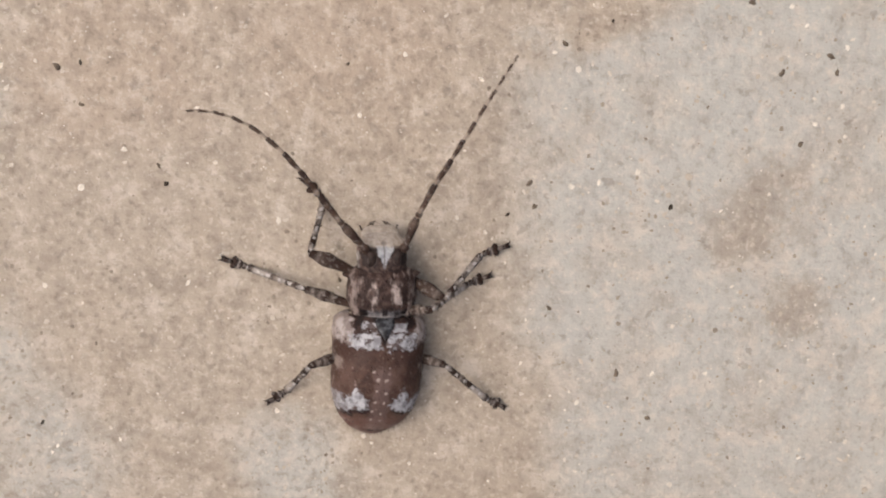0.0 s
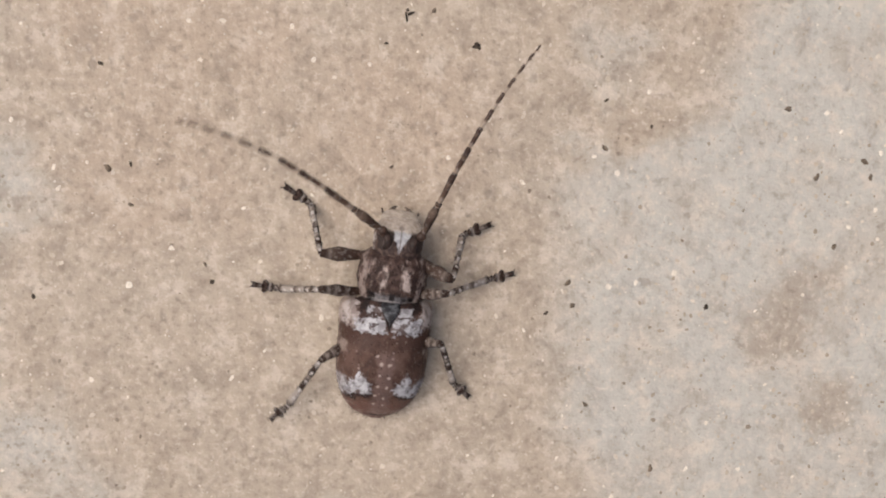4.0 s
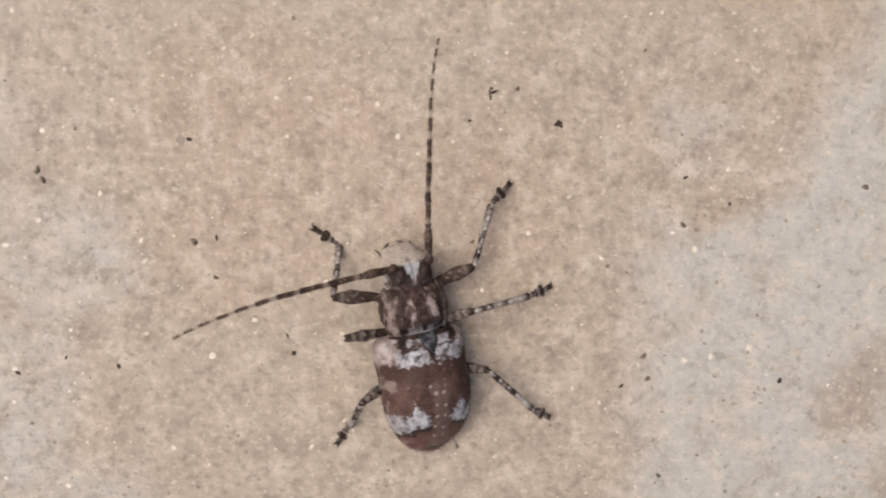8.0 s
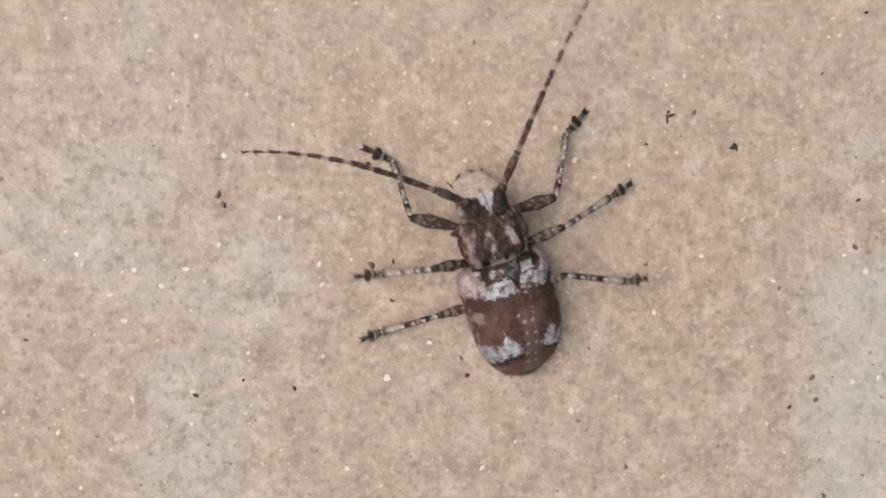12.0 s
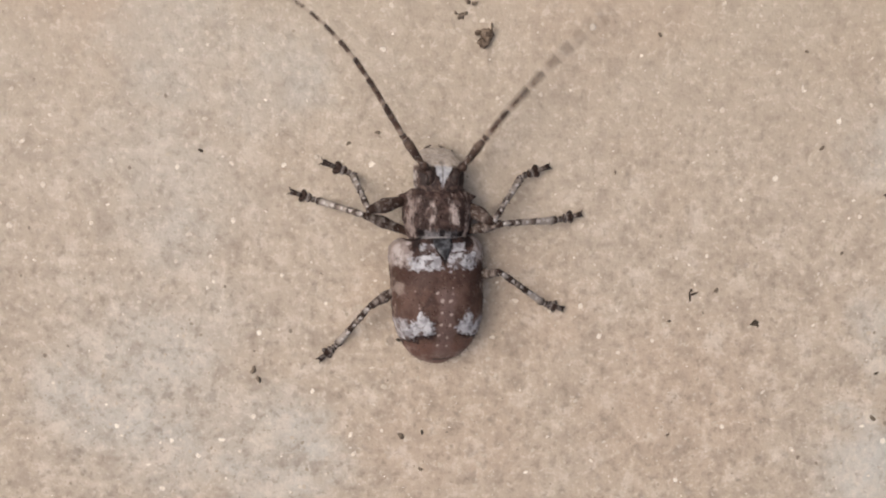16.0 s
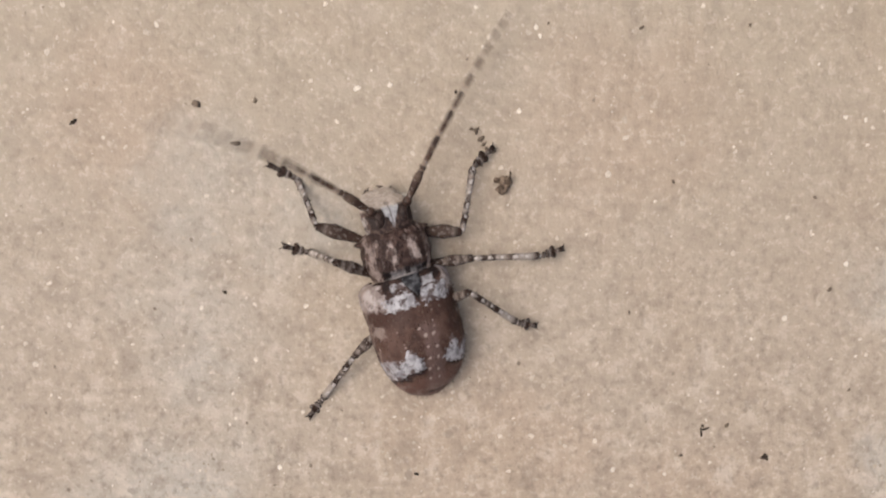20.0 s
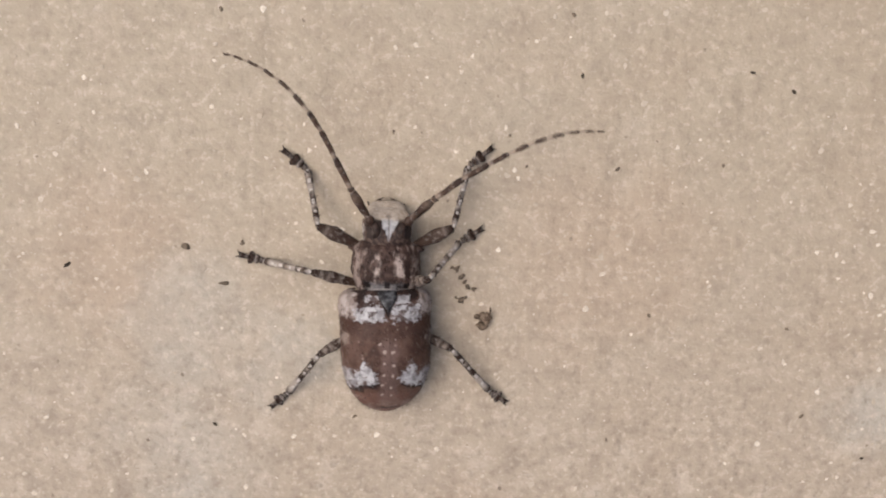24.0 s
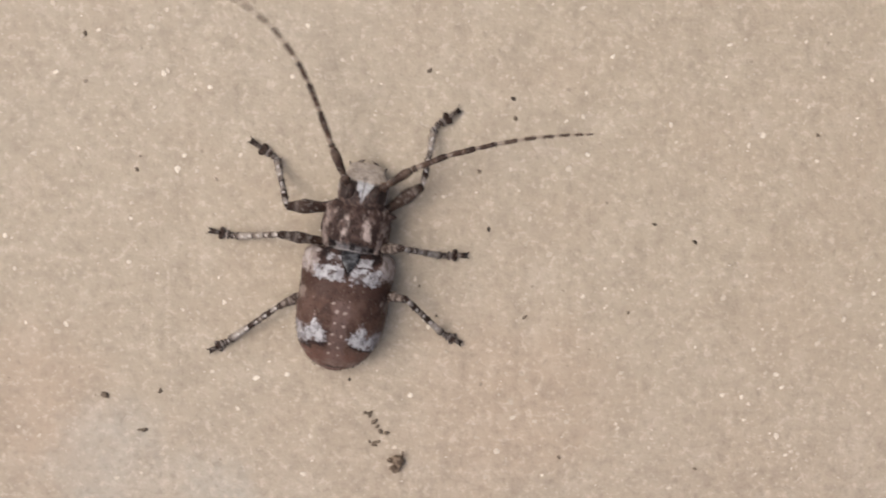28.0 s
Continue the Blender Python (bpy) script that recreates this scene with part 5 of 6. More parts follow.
    feelers[-1] = [
        (0, 42, 35, 51, 91, 8), (0.1, 46, 49, 62, 76, 10), (0.2, 39, 42, 53, 66, 10), (0.3, 39, 42, 56, 72, 10), (0.4, 59, 61, 70, 81, 10), (0.5, 85, 86, 91, 96, 10),
        (0.6, 69, 70, 74, 78, 10), (0.7, 48, 51, 68, 87, 10), (0.8, 42, 46, 63, 82, 10), (0.9, 54, 55, 61, 68, 10), (1, 63, 67, 73, 79, 10), (1.1, 58, 61, 72, 84, 10),
        (1.2, 56, 57, 62, 68, 10), (1.3, 30, 30, 28, 26, 10), (1.4, 23, 26, 41, 58, 10), (1.5, 26, 28, 37, 47, 10), (1.6, 31, 32, 36, 40, 10), (1.7, 39, 40, 42, 44, 10),
        (1.8, 52, 53, 56, 60, 10), (1.9, 82, 83, 92, 102, 10), (2, 79, 82, 93, 108, 10), (2.1, 64, 65, 72, 80, 10), (2.2, 51, 53, 63, 75, 10), (2.3, 56, 58, 70, 83, 10),
        (2.4, 67, 69, 78, 88, 10), (2.5, 58, 59, 65, 72, 10), (2.75, 72, 74, 84, 96, 10), (3, 51, 53, 64, 75, 10), (3.25, 43, 45, 59, 75, 10), (3.5, 72, 74, 85, 96, 10),
        (3.75, 91, 93, 100, 108, 10), (4, 61, 63, 74, 85, 10), (4.25, 46, 49, 62, 76, 10), (4.5, 45, 47, 58, 70, 10), (4.6, 51, 52, 62, 72, 10), (4.7, 57, 60, 74, 90, 10),
        (4.8, 60, 60, 60, 60, 10), (4.9, 43, 45, 55, 67, 10), (5, 40, 37, 52, 92, 10), (5.1, 40, 41, 50, 59, 10), (5.2, 50, 52, 59, 68, 10), (5.3, 55, 56, 62, 67, 10),
        (5.4, 66, 68, 78, 89, 10), (5.5, 52, 53, 59, 67, 10), (5.6, 43, 47, 71, 97, 10), (5.7, 44, 47, 61, 76, 10), (5.8, 41, 44, 59, 75, 10), (5.9, 42, 43, 47, 52, 10),
        (6, 42, 48, 56, 62, 10), (6.1, 64, 65, 71, 76, 10), (6.2, 75, 77, 83, 90, 10), (6.3, 70, 72, 81, 91, 10), (6.4, 45, 47, 54, 62, 10), (6.5, 41, 44, 58, 73, 10),
        (6.6, 43, 44, 50, 57, 10), (6.7, 47, 47, 47, 47, 10), (6.8, 74, 76, 89, 103, 10), (6.9, 94, 95, 96, 97, 10), (7, 78, 79, 83, 87, 10), (7.1, 50, 51, 55, 61, 10),
        (7.2, 38, 40, 48, 57, 10), (7.3, 40, 42, 50, 59, 10), (7.4, 46, 48, 58, 68, 10), (7.5, 42, 43, 45, 47, 10), (7.6, 30, 32, 42, 54, 10), (7.7, 26, 29, 45, 62, 10),
        (7.8, 33, 34, 40, 47, 10), (7.9, 61, 61, 62, 63, 10), (8, 88, 88, 94, 101, 10), (8.1, 84, 85, 90, 95, 10), (8.2, 64, 66, 73, 82, 10), (8.3, 49, 52, 68, 87, 10),
        (8.4, 48, 50, 60, 71, 10), (8.5, 43, 45, 55, 67, 10), (8.6, 51, 52, 58, 63, 10), (8.7, 39, 41, 54, 68, 10), (8.8, 42, 44, 51, 60, 10), (8.9, 67, 68, 77, 87, 10),
        (9, 79, 81, 92, 115, -1), (9.1, 72, 72, 72, 72, 10), (9.2, 46, 48, 57, 67, 10), (9.3, 30, 30, 34, 39, 10), (9.4, 26, 28, 38, 49, 10), (9.5, 39, 40, 45, 51, 10),
        (9.6, 40, 41, 47, 54, 10), (9.7, 34, 36, 44, 54, 10), (9.8, 36, 38, 48, 59, 10), (9.9, 40, 40, 44, 48, 10), (10, 22, 26, 39, 78, 7), (10.1, 26, 27, 35, 43, 10),
        (10.2, 31, 33, 44, 55, 10), (10.3, 41, 41, 43, 46, 10), (10.4, 48, 50, 59, 70, 10), (10.5, 49, 51, 60, 70, 10), (10.6, 47, 50, 61, 73, 10), (10.7, 45, 47, 58, 71, 10),
        (10.8, 42, 44, 53, 64, 10), (10.9, 37, 39, 50, 62, 10), (11, 38, 34, 43, 85, 1), (11.1, 45, 47, 54, 63, 10), (11.2, 43, 45, 55, 66, 10), (11.3, 33, 36, 50, 64, 10),
        (11.4, 28, 31, 43, 58, 10), (11.5, 37, 39, 50, 62, 10), (11.75, 24, 27, 40, 54, 10), (12, 48, 50, 59, 70, 10), (12.25, 38, 40, 51, 62, 10), (12.5, 22, 24, 37, 52, 10),
        (12.75, 36, 38, 51, 65, 10), (13, 59, 61, 71, 81, 10), (13.25, 47, 49, 60, 72, 10), (13.5, 38, 41, 58, 76, 10), (13.6, 34, 38, 57, 79, 10), (13.7, 35, 38, 54, 71, 10),
        (13.8, 45, 47, 56, 67, 10), (13.9, 52, 54, 61, 69, 10), (14, 63, 62, 75, 90, 10), (14.1, 51, 54, 65, 78, 10), (14.2, 42, 44, 53, 63, 10), (14.3, 36, 39, 54, 70, 10),
        (14.4, 32, 35, 48, 63, 10), (14.5, 38, 38, 38, 38, 10), (14.6, 58, 58, 59, 60, 10), (14.7, 74, 75, 78, 82, 10), (14.8, 88, 89, 95, 101, 10), (14.9, 93, 94, 97, 100, 10),
        (15, 76, 80, 75, 69, 10), (15.1, 56, 57, 63, 69, 10), (15.2, 48, 50, 59, 70, 10), (15.3, 36, 37, 40, 43, 10), (15.4, 16, 21, 45, 72, 10), (15.5, 25, 27, 41, 56, 10),
        (15.6, 30, 32, 43, 55, 10), (15.7, 32, 35, 47, 62, 10), (15.8, 40, 44, 62, 82, 10), (15.9, 44, 46, 55, 66, 10), (16, 38, 32, 45, 66, 10), (16.1, 33, 35, 43, 53, 10),
        (16.2, 48, 48, 48, 48, 10), (16.3, 56, 58, 70, 84, 10), (16.4, 53, 56, 71, 87, 10), (16.5, 60, 62, 69, 77, 10), (16.6, 48, 51, 64, 79, 10), (16.7, 47, 50, 62, 77, 10),
        (16.8, 42, 44, 56, 69, 10), (16.9, 25, 27, 33, 40, 10), (17, 27, 25, 40, 64, 9), (17.1, 35, 37, 48, 59, 10), (17.2, 44, 47, 61, 76, 10), (17.3, 45, 46, 52, 60, 10),
        (17.4, 41, 44, 53, 64, 10), (17.5, 51, 53, 63, 74, 10), (17.6, 65, 66, 75, 85, 10), (17.7, 54, 55, 62, 69, 10), (17.8, 38, 41, 57, 75, 10), (17.9, 37, 41, 57, 75, 10),
        (18, 34, 34, 50, 81, 10), (18.1, 20, 24, 47, 72, 10), (18.2, 18, 21, 39, 59, 10), (18.3, 12, 15, 33, 53, 10), (18.4, 18, 20, 28, 37, 10), (18.5, 27, 30, 44, 59, 10),
        (18.6, 40, 43, 57, 74, 10), (18.7, 58, 60, 72, 84, 10), (18.8, 54, 55, 63, 71, 10), (18.9, 30, 33, 48, 65, 10), (19, 33, 19, 41, 85, 11), (19.1, 32, 34, 43, 53, 10),
        (19.2, 53, 56, 69, 84, 10), (19.3, 69, 71, 81, 92, 10), (19.4, 75, 77, 84, 93, 10), (19.5, 65, 66, 73, 80, 10), (19.6, 46, 49, 65, 81, 10), (19.7, 41, 44, 58, 73, 10),
        (19.8, 62, 65, 78, 93, 10), (19.9, 65, 67, 76, 88, 10), (20, 42, 48, 56, 65, 10), (20.1, 18, 19, 26, 34, 10), (20.2, 11, 15, 33, 53, 10), (20.3, 23, 25, 38, 52, 10),
        (20.4, 35, 38, 53, 70, 10), (20.5, 31, 33, 45, 58, 10), (20.6, 27, 29, 42, 56, 10), (20.7, 24, 27, 43, 62, 10), (20.8, 34, 37, 50, 65, 10), (20.9, 46, 48, 60, 73, 10),
        (21, 50, 66, 74, 80, 12), (21.1, 58, 59, 64, 69, 10), (21.2, 44, 46, 60, 75, 10), (21.3, 40, 42, 51, 62, 10), (21.4, 29, 32, 48, 66, 10), (21.5, 31, 33, 43, 53, 10),
        (21.75, 49, 52, 62, 74, 10), (22, 63, 65, 74, 85, 10), (22.25, 41, 43, 55, 68, 10), (22.5, 29, 32, 46, 61, 10), (22.75, 47, 49, 61, 74, 10), (23, 61, 63, 72, 82, 10),
        (23.25, 38, 41, 51, 63, 10), (23.5, 32, 35, 47, 61, 10), (23.6, 34, 37, 51, 67, 10), (23.7, 28, 30, 39, 50, 10), (23.8, 25, 28, 41, 56, 10), (23.9, 25, 28, 44, 63, 10),
        (24, 34, 26, 47, 78, 10), (24.1, 31, 33, 45, 58, 10), (24.2, 38, 41, 54, 69, 10), (24.3, 39, 41, 49, 59, 10), (24.4, 36, 39, 51, 66, 10), (24.5, 40, 43, 55, 70, 10),
        (24.6, 54, 56, 64, 73, 10), (24.7, 50, 52, 64, 78, 10), (24.8, 40, 43, 57, 73, 10), (24.9, 25, 28, 43, 59, 10), (25, 32, 21, 40, 69, 9), (25.1, 26, 28, 36, 44, 10),
        (25.2, 20, 22, 31, 43, 10), (25.3, 25, 28, 44, 61, 10), (25.4, 31, 35, 53, 74, 10), (25.5, 44, 48, 66, 86, 10), (25.6, 48, 51, 67, 86, 10), (25.7, 47, 49, 61, 75, 10),
        (25.8, 40, 42, 51, 62, 10), (25.9, 37, 39, 50, 63, 10), (26, 48, 34, 48, 63, 11), (26.1, 37, 39, 50, 63, 10), (26.2, 38, 40, 48, 57, 10), (26.3, 36, 37, 44, 51, 10),
        (26.4, 31, 33, 42, 52, 10), (26.5, 34, 35, 41, 49, 10), (26.6, 37, 40, 54, 70, 10), (26.7, 29, 30, 37, 45, 10), (26.8, 28, 30, 37, 46, 10), (26.9, 25, 27, 37, 49, 10),
        (27, 35, 16, 35, 61, 10), (27.1, 22, 23, 27, 33, 10), (27.2, 35, 38, 50, 64, 10), (27.3, 49, 53, 69, 88, 10), (27.4, 50, 54, 73, 96, 10), (27.5, 31, 34, 48, 64, 10),
        (27.6, 18, 19, 24, 30, 10), (27.7, 22, 22, 25, 28, 10), (27.8, 23, 25, 34, 45, 10), (27.9, 25, 27, 39, 52, 10), (28, 33, 29, 50, 77, 9),
    ]
    feelers[1] = [
        (0, 21, 32, 32, 34, 11), (0.1, 45, 46, 49, 53, 10), (0.2, 38, 38, 39, 40, 10), (0.3, 16, 16, 15, 14, 10), (0.4, 9, 9, 9, 9, 10), (0.5, 28, 28, 29, 31, 10),
        (0.6, 44, 45, 48, 52, 10), (0.7, 38, 40, 47, 56, 10), (0.8, 25, 25, 25, 25, 10), (0.9, 16, 16, 14, 13, 10), (1, 10, 10, 11, 27, 9), (1.1, 34, 33, 32, 31, 10),
        (1.2, 46, 47, 50, 53, 10), (1.3, 70, 70, 72, 75, 10), (1.4, 71, 72, 78, 85, 10), (1.5, 63, 63, 65, 67, 10), (1.6, 51, 52, 55, 58, 10), (1.7, 43, 43, 45, 47, 10),
        (1.8, 24, 26, 33, 42, 10), (1.9, 15, 18, 32, 46, 10), (2, 16, 17, 23, 34, 10), (2.1, 27, 28, 32, 36, 10), (2.2, 33, 35, 42, 49, 10), (2.3, 20, 21, 25, 28, 10),
        (2.4, 14, 16, 30, 46, 10), (2.5, 21, 21, 21, 22, 10), (2.75, 32, 34, 41, 48, 10), (3, 15, 16, 23, 31, 10), (3.25, 7, 9, 14, 21, 10), (3.5, 24, 26, 34, 43, 10),
        (3.75, 35, 36, 43, 51, 10), (4, 17, 18, 24, 31, 10), (4.25, 20, 22, 31, 41, 10), (4.5, 24, 27, 39, 53, 10), (4.6, 26, 28, 33, 40, 10), (4.7, 22, 23, 27, 33, 10),
        (4.8, 18, 18, 21, 23, 10), (4.9, 20, 20, 21, 22, 10), (5, 20, 40, 42, 42, 12), (5.1, 48, 50, 60, 71, 10), (5.2, 44, 46, 57, 70, 10), (5.3, 26, 26, 29, 31, 10),
        (5.4, 12, 13, 17, 22, 10), (5.5, 15, 16, 22, 29, 10), (5.6, 27, 30, 41, 53, 10), (5.7, 30, 30, 31, 32, 10), (5.8, 29, 29, 31, 34, 10), (5.9, 14, 13, 12, 10, 10),
        (6, 17, 15, 15, 33, 15), (6.1, 38, 38, 39, 40, 10), (6.2, 37, 37, 37, 38, 10), (6.3, 22, 21, 18, 15, 10), (6.4, 5, 5, 5, 5, 10), (6.5, 15, 14, 12, 9, 10),
        (6.6, 31, 31, 30, 29, 10), (6.7, 50, 50, 52, 54, 10), (6.8, 51, 50, 46, 42, 10), (6.9, 37, 36, 33, 30, 10), (7, 9, 11, 20, 29, 10), (7.1, 5, 5, 4, 3, 10),
        (7.2, 12, 11, 7, 4, 10), (7.3, 23, 23, 22, 20, 10), (7.4, 35, 34, 32, 29, 10), (7.5, 39, 39, 40, 42, 10), (7.6, 53, 54, 56, 59, 10), (7.7, 54, 55, 59, 62, 10),
        (7.8, 34, 35, 35, 36, 10), (7.9, 16, 16, 18, 20, 10), (8, 4, 10, 12, 24, 19), (8.1, 24, 24, 23, 23, 10), (8.2, 13, 13, 13, 13, 10), (8.3, 8, 8, 7, 7, 10),
        (8.4, 21, 21, 19, 17, 10), (8.5, 28, 28, 29, 30, 10), (8.6, 27, 27, 25, 24, 10), (8.7, 37, 38, 40, 43, 10), (8.8, 26, 26, 25, 24, 10), (8.9, 16, 17, 18, 20, 10),
        (9, 11, 5, 14, 52, 10), (9.1, 13, 12, 8, 4, 10), (9.2, 18, 18, 18, 17, 10), (9.3, 28, 29, 29, 30, 10), (9.4, 45, 46, 53, 61, 10), (9.5, 40, 40, 39, 38, 10),
        (9.6, 42, 44, 52, 60, 10), (9.7, 44, 45, 47, 49, 10), (9.8, 54, 56, 69, 83, 10), (9.9, 60, 62, 69, 76, 10), (10, 70, 73, 81, 91, 10), (10.1, 70, 73, 87, 103, 10),
        (10.2, 68, 68, 66, 64, 10), (10.3, 43, 43, 41, 38, 10), (10.4, 31, 31, 30, 30, 10), (10.5, 24, 23, 21, 20, 10), (10.6, 26, 26, 25, 24, 10), (10.7, 30, 30, 28, 27, 10),
        (10.8, 40, 40, 42, 44, 10), (10.9, 51, 51, 49, 47, 10), (11, 61, 63, 72, 93, -2), (11.1, 50, 50, 53, 55, 10), (11.2, 42, 43, 45, 48, 10), (11.3, 40, 40, 42, 44, 10),
        (11.4, 49, 49, 48, 48, 10), (11.5, 52, 53, 53, 54, 10), (11.75, 58, 59, 66, 74, 10), (12, 42, 43, 47, 53, 10), (12.25, 32, 32, 35, 37, 10), (12.5, 52, 53, 59, 66, 10),
        (12.75, 60, 62, 69, 77, 10), (13, 37, 37, 42, 47, 10), (13.25, 31, 32, 36, 41, 10), (13.5, 35, 35, 34, 34, 10), (13.6, 39, 40, 45, 50, 10), (13.7, 52, 53, 57, 61, 10),
        (13.8, 49, 49, 48, 48, 10), (13.9, 35, 35, 32, 30, 10), (14, 19, 18, 25, 42, -5), (14.1, 20, 20, 22, 25, 10), (14.2, 32, 32, 32, 32, 10), (14.3, 38, 40, 50, 61, 10),
        (14.4, 24, 24, 23, 22, 10), (14.5, 19, 18, 17, 15, 10), (14.6, 23, 23, 23, 22, 10), (14.7, 25, 26, 32, 38, 10), (14.8, 18, 18, 15, 12, 10), (14.9, 10, 10, 10, 10, 10),
        (15, 11, 9, 12, 28, 1), (15.1, 22, 22, 22, 22, 10), (15.2, 38, 40, 49, 60, 10), (15.3, 42, 43, 51, 59, 10), (15.4, 52, 53, 61, 70, 10), (15.5, 56, 58, 67, 77, 10),
        (15.6, 49, 51, 61, 72, 10), (15.7, 38, 41, 55, 70, 10), (15.8, 51, 53, 66, 79, 10), (15.9, 52, 55, 69, 85, 10), (16, 36, 40, 45, 50, 10), (16.1, 26, 26, 25, 23, 10),
        (16.2, 18, 18, 22, 26, 10), (16.3, 26, 26, 26, 26, 10), (16.4, 37, 37, 40, 42, 10), (16.5, 43, 44, 50, 57, 10), (16.6, 42, 43, 50, 57, 10), (16.7, 45, 46, 51, 57, 10),
        (16.8, 42, 44, 53, 63, 10), (16.9, 56, 56, 59, 62, 10), (17, 50, 70, 76, 103, 26), (17.1, 62, 63, 67, 71, 10), (17.2, 46, 46, 44, 42, 10), (17.3, 33, 35, 45, 55, 10),
        (17.4, 31, 32, 39, 47, 10), (17.5, 32, 32, 31, 30, 10), (17.6, 36, 36, 36, 35, 10), (17.7, 33, 35, 43, 52, 10), (17.8, 36, 37, 41, 45, 10), (17.9, 36, 37, 42, 48, 10),
        (18, 38, 50, 52, 57, 10), (18.1, 59, 61, 66, 73, 10), (18.2, 72, 73, 78, 83, 10), (18.3, 82, 85, 94, 105, 10), (18.4, 74, 75, 81, 87, 10), (18.5, 54, 54, 58, 62, 10),
        (18.6, 39, 39, 36, 34, 10), (18.7, 32, 34, 44, 56, 10), (18.8, 37, 40, 53, 67, 10), (18.9, 45, 47, 56, 65, 10), (19, 36, 43, 52, 71, 15), (19.1, 33, 34, 36, 39, 10),
        (19.2, 23, 22, 21, 20, 10), (19.3, 17, 17, 16, 16, 10), (19.4, 16, 16, 15, 14, 10), (19.5, 15, 15, 15, 15, 10), (19.6, 13, 12, 11, 9, 10), (19.7, 15, 15, 11, 7, 10),
        (19.8, 27, 28, 31, 35, 10), (19.9, 34, 36, 41, 48, 10), (20, 40, 44, 47, 50, 10), (20.1, 54, 56, 61, 67, 10), (20.2, 53, 55, 66, 77, 10), (20.3, 52, 55, 66, 79, 10),
        (20.4, 37, 37, 39, 41, 10), (20.5, 29, 31, 36, 43, 10), (20.6, 33, 33, 34, 35, 10), (20.7, 51, 54, 67, 82, 10), (20.8, 55, 58, 70, 85, 10), (20.9, 48, 49, 57, 65, 10),
        (21, 30, 35, 36, 36, 10), (21.1, 27, 26, 26, 25, 10), (21.2, 26, 26, 26, 26, 10), (21.3, 31, 32, 34, 36, 10), (21.4, 52, 53, 58, 64, 10), (21.5, 59, 60, 66, 73, 10),
        (21.75, 47, 48, 55, 63, 10), (22, 27, 28, 32, 38, 10), (22.25, 33, 34, 41, 49, 10), (22.5, 49, 51, 59, 68, 10), (22.75, 39, 41, 52, 64, 10), (23, 31, 33, 41, 50, 10),
        (23.25, 46, 47, 57, 67, 10), (23.5, 57, 58, 64, 72, 10), (23.6, 53, 55, 68, 83, 10), (23.7, 61, 62, 69, 77, 10), (23.8, 53, 55, 64, 73, 10), (23.9, 53, 56, 69, 83, 10),
        (24, 45, 56, 66, 90, 25), (24.1, 47, 48, 52, 55, 10), (24.2, 28, 31, 47, 65, 10), (24.3, 20, 25, 47, 71, 10), (24.4, 21, 25, 46, 68, 10), (24.5, 30, 32, 39, 48, 10),
        (24.6, 36, 38, 47, 58, 10), (24.7, 41, 44, 56, 70, 10), (24.8, 33, 35, 44, 54, 10), (24.9, 22, 25, 43, 62, 10), (25, 37, 49, 58, 66, 10), (25.1, 60, 61, 68, 76, 10),
        (25.2, 65, 67, 77, 87, 10), (25.3, 80, 82, 89, 98, 10), (25.4, 58, 60, 69, 80, 10), (25.5, 38, 41, 55, 70, 10), (25.6, 45, 47, 54, 63, 10), (25.7, 40, 43, 53, 65, 10),
        (25.8, 40, 42, 52, 64, 10), (25.9, 45, 47, 57, 68, 10), (26, 30, 52, 58, 69, 10), (26.1, 35, 37, 48, 59, 10), (26.2, 31, 32, 37, 43, 10), (26.3, 22, 24, 30, 38, 10),
        (26.4, 31, 32, 38, 45, 10), (26.5, 46, 47, 50, 54, 10), (26.6, 52, 53, 57, 63, 10), (26.7, 36, 38, 48, 59, 10), (26.8, 29, 32, 46, 63, 10), (26.9, 29, 30, 35, 40, 10),
        (27, 19, 20, 24, 76, 10), (27.1, 24, 26, 33, 40, 10), (27.2, 34, 35, 45, 55, 10), (27.3, 38, 39, 47, 55, 10), (27.4, 47, 49, 57, 66, 10), (27.5, 54, 55, 63, 71, 10),
        (27.6, 64, 66, 76, 87, 10), (27.7, 47, 49, 57, 65, 10), (27.8, 41, 43, 51, 61, 10), (27.9, 47, 50, 64, 80, 10), (28, 46, 63, 70, 78, 10),
    ]
    times = [0.0, 1 / 30] + [i / 10 for i in range(1, 281)]  # at first the feelers are still for a moment
    states = [between(body, t) for t in times]
    poses = [beetle_pose(p) for p in states]
    rows = []
    for t, (m, o) in zip(times, poses):
        p = m.to_4x4()
        p.translation = o * MM
        rows.append((t, p))
    walk(beetle, rows)
    for (side, row), steps in feet.items():
        x, y, z = HIP[row]
        hip = Vector((side * x, y, z))
        keys, root = [[], [], []], []
        for t, (m, o), p in zip(times, poses, states):
            base = fore_pose(p[4] if row == FRONT else 0.0, hip)
            root.append((t, base))
            foot = base.to_3x3().transposed() @ (m.transposed() @ (foot_at(steps, t) - o) - base.translation / MM)
            for k, p in zip(keys, leg_poses(side, row, foot, between(raised[side], t)[0] if row == FRONT else 0.0)):
                k.append((t, p))
        if row == FRONT:
            walk(pieces[side, row][0].parent, root)
        for ob, k in zip(pieces[side, row], keys):
            walk(ob, k)
    for ob in fore:
        walk(ob, [(t, fore_pose(p[4])) for t, p in zip(times, states)])
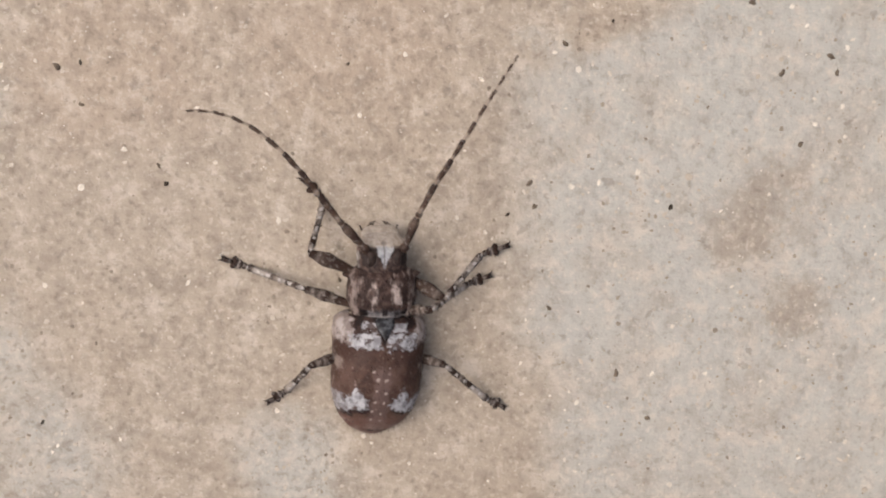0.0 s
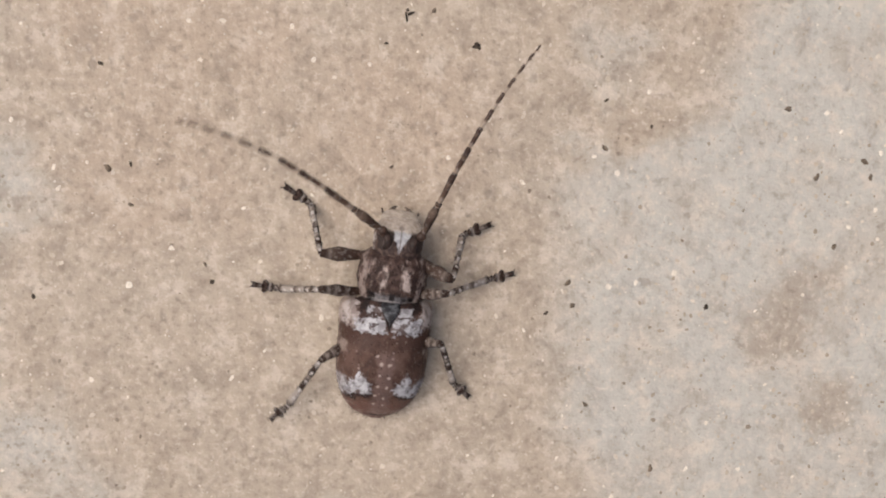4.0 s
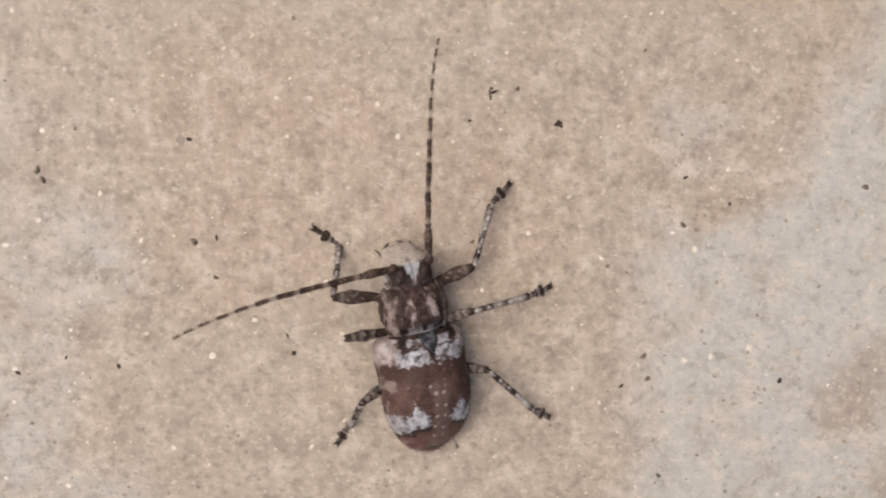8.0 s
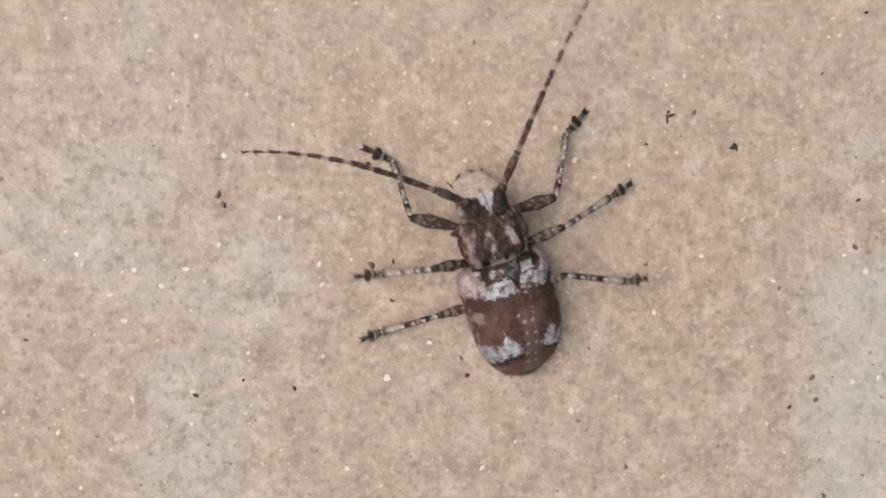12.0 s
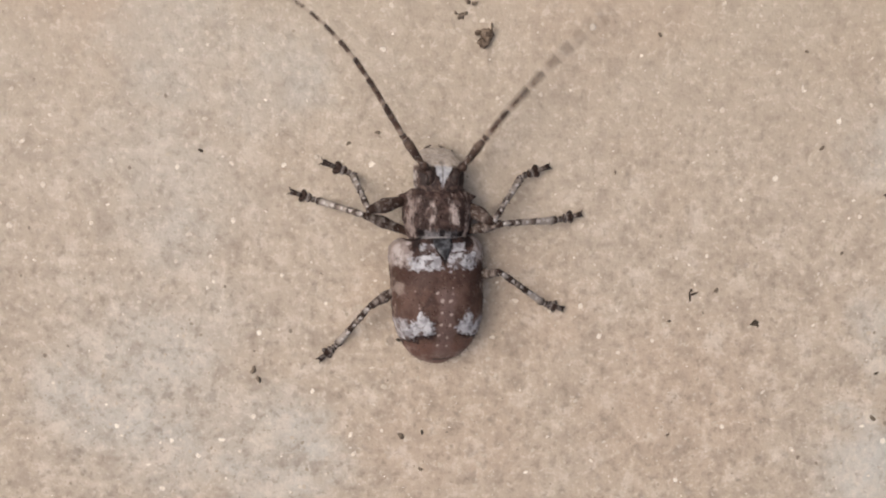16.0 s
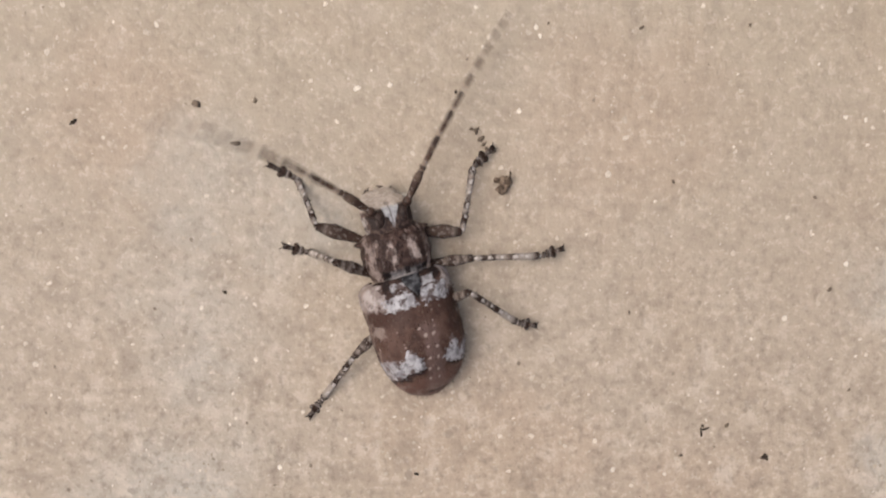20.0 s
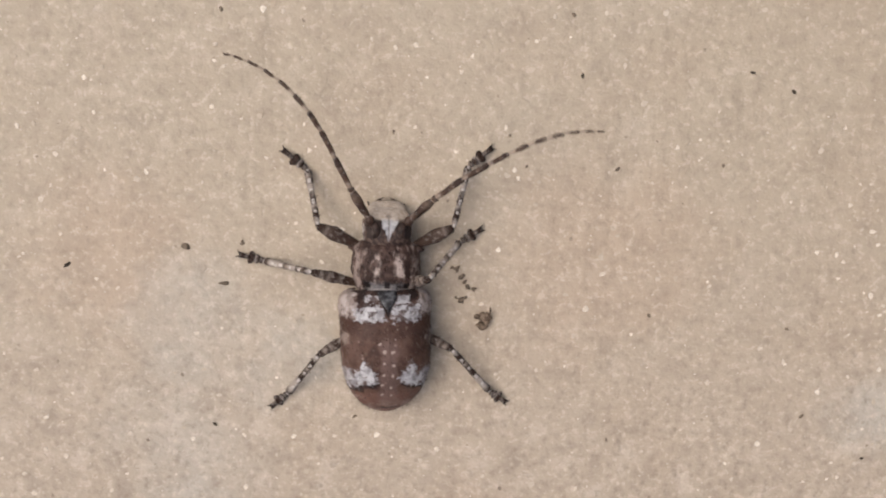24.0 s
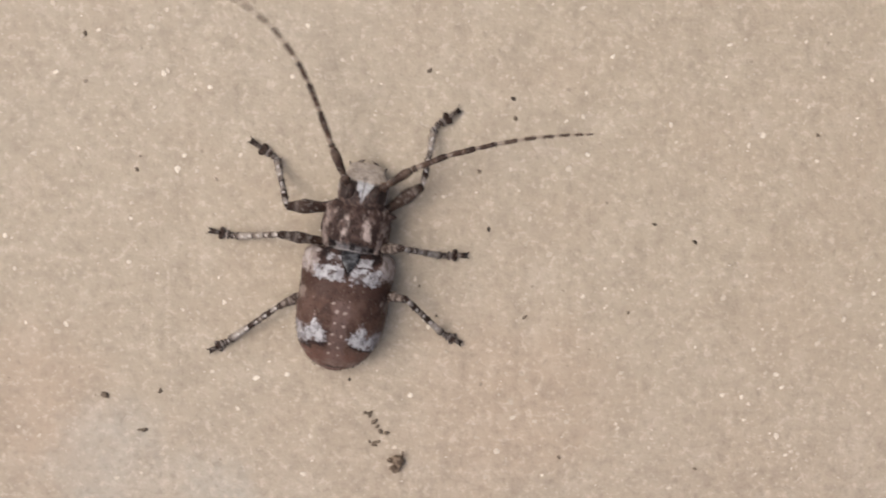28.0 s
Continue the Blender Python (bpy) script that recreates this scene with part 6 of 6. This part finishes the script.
    for side in (-1, 1):
        x, y, z = ANTENNA_ROOT
        walk(pieces[side, "antenna"][0].parent, [(t, fore_pose(p[4], Vector((side * x, y, z)))) for t, p in zip(times, states)])
        keys = [[] for _ in ANTENNA_LONG]
        for t in times:
            for k, p in zip(keys, antenna_poses(side, *between(feelers[side], t if t > 0.04 else 0.0))):
                k.append((t, p))
        for ob, k in zip(pieces[side, "antenna"], keys):
            walk(ob, k)


motions()
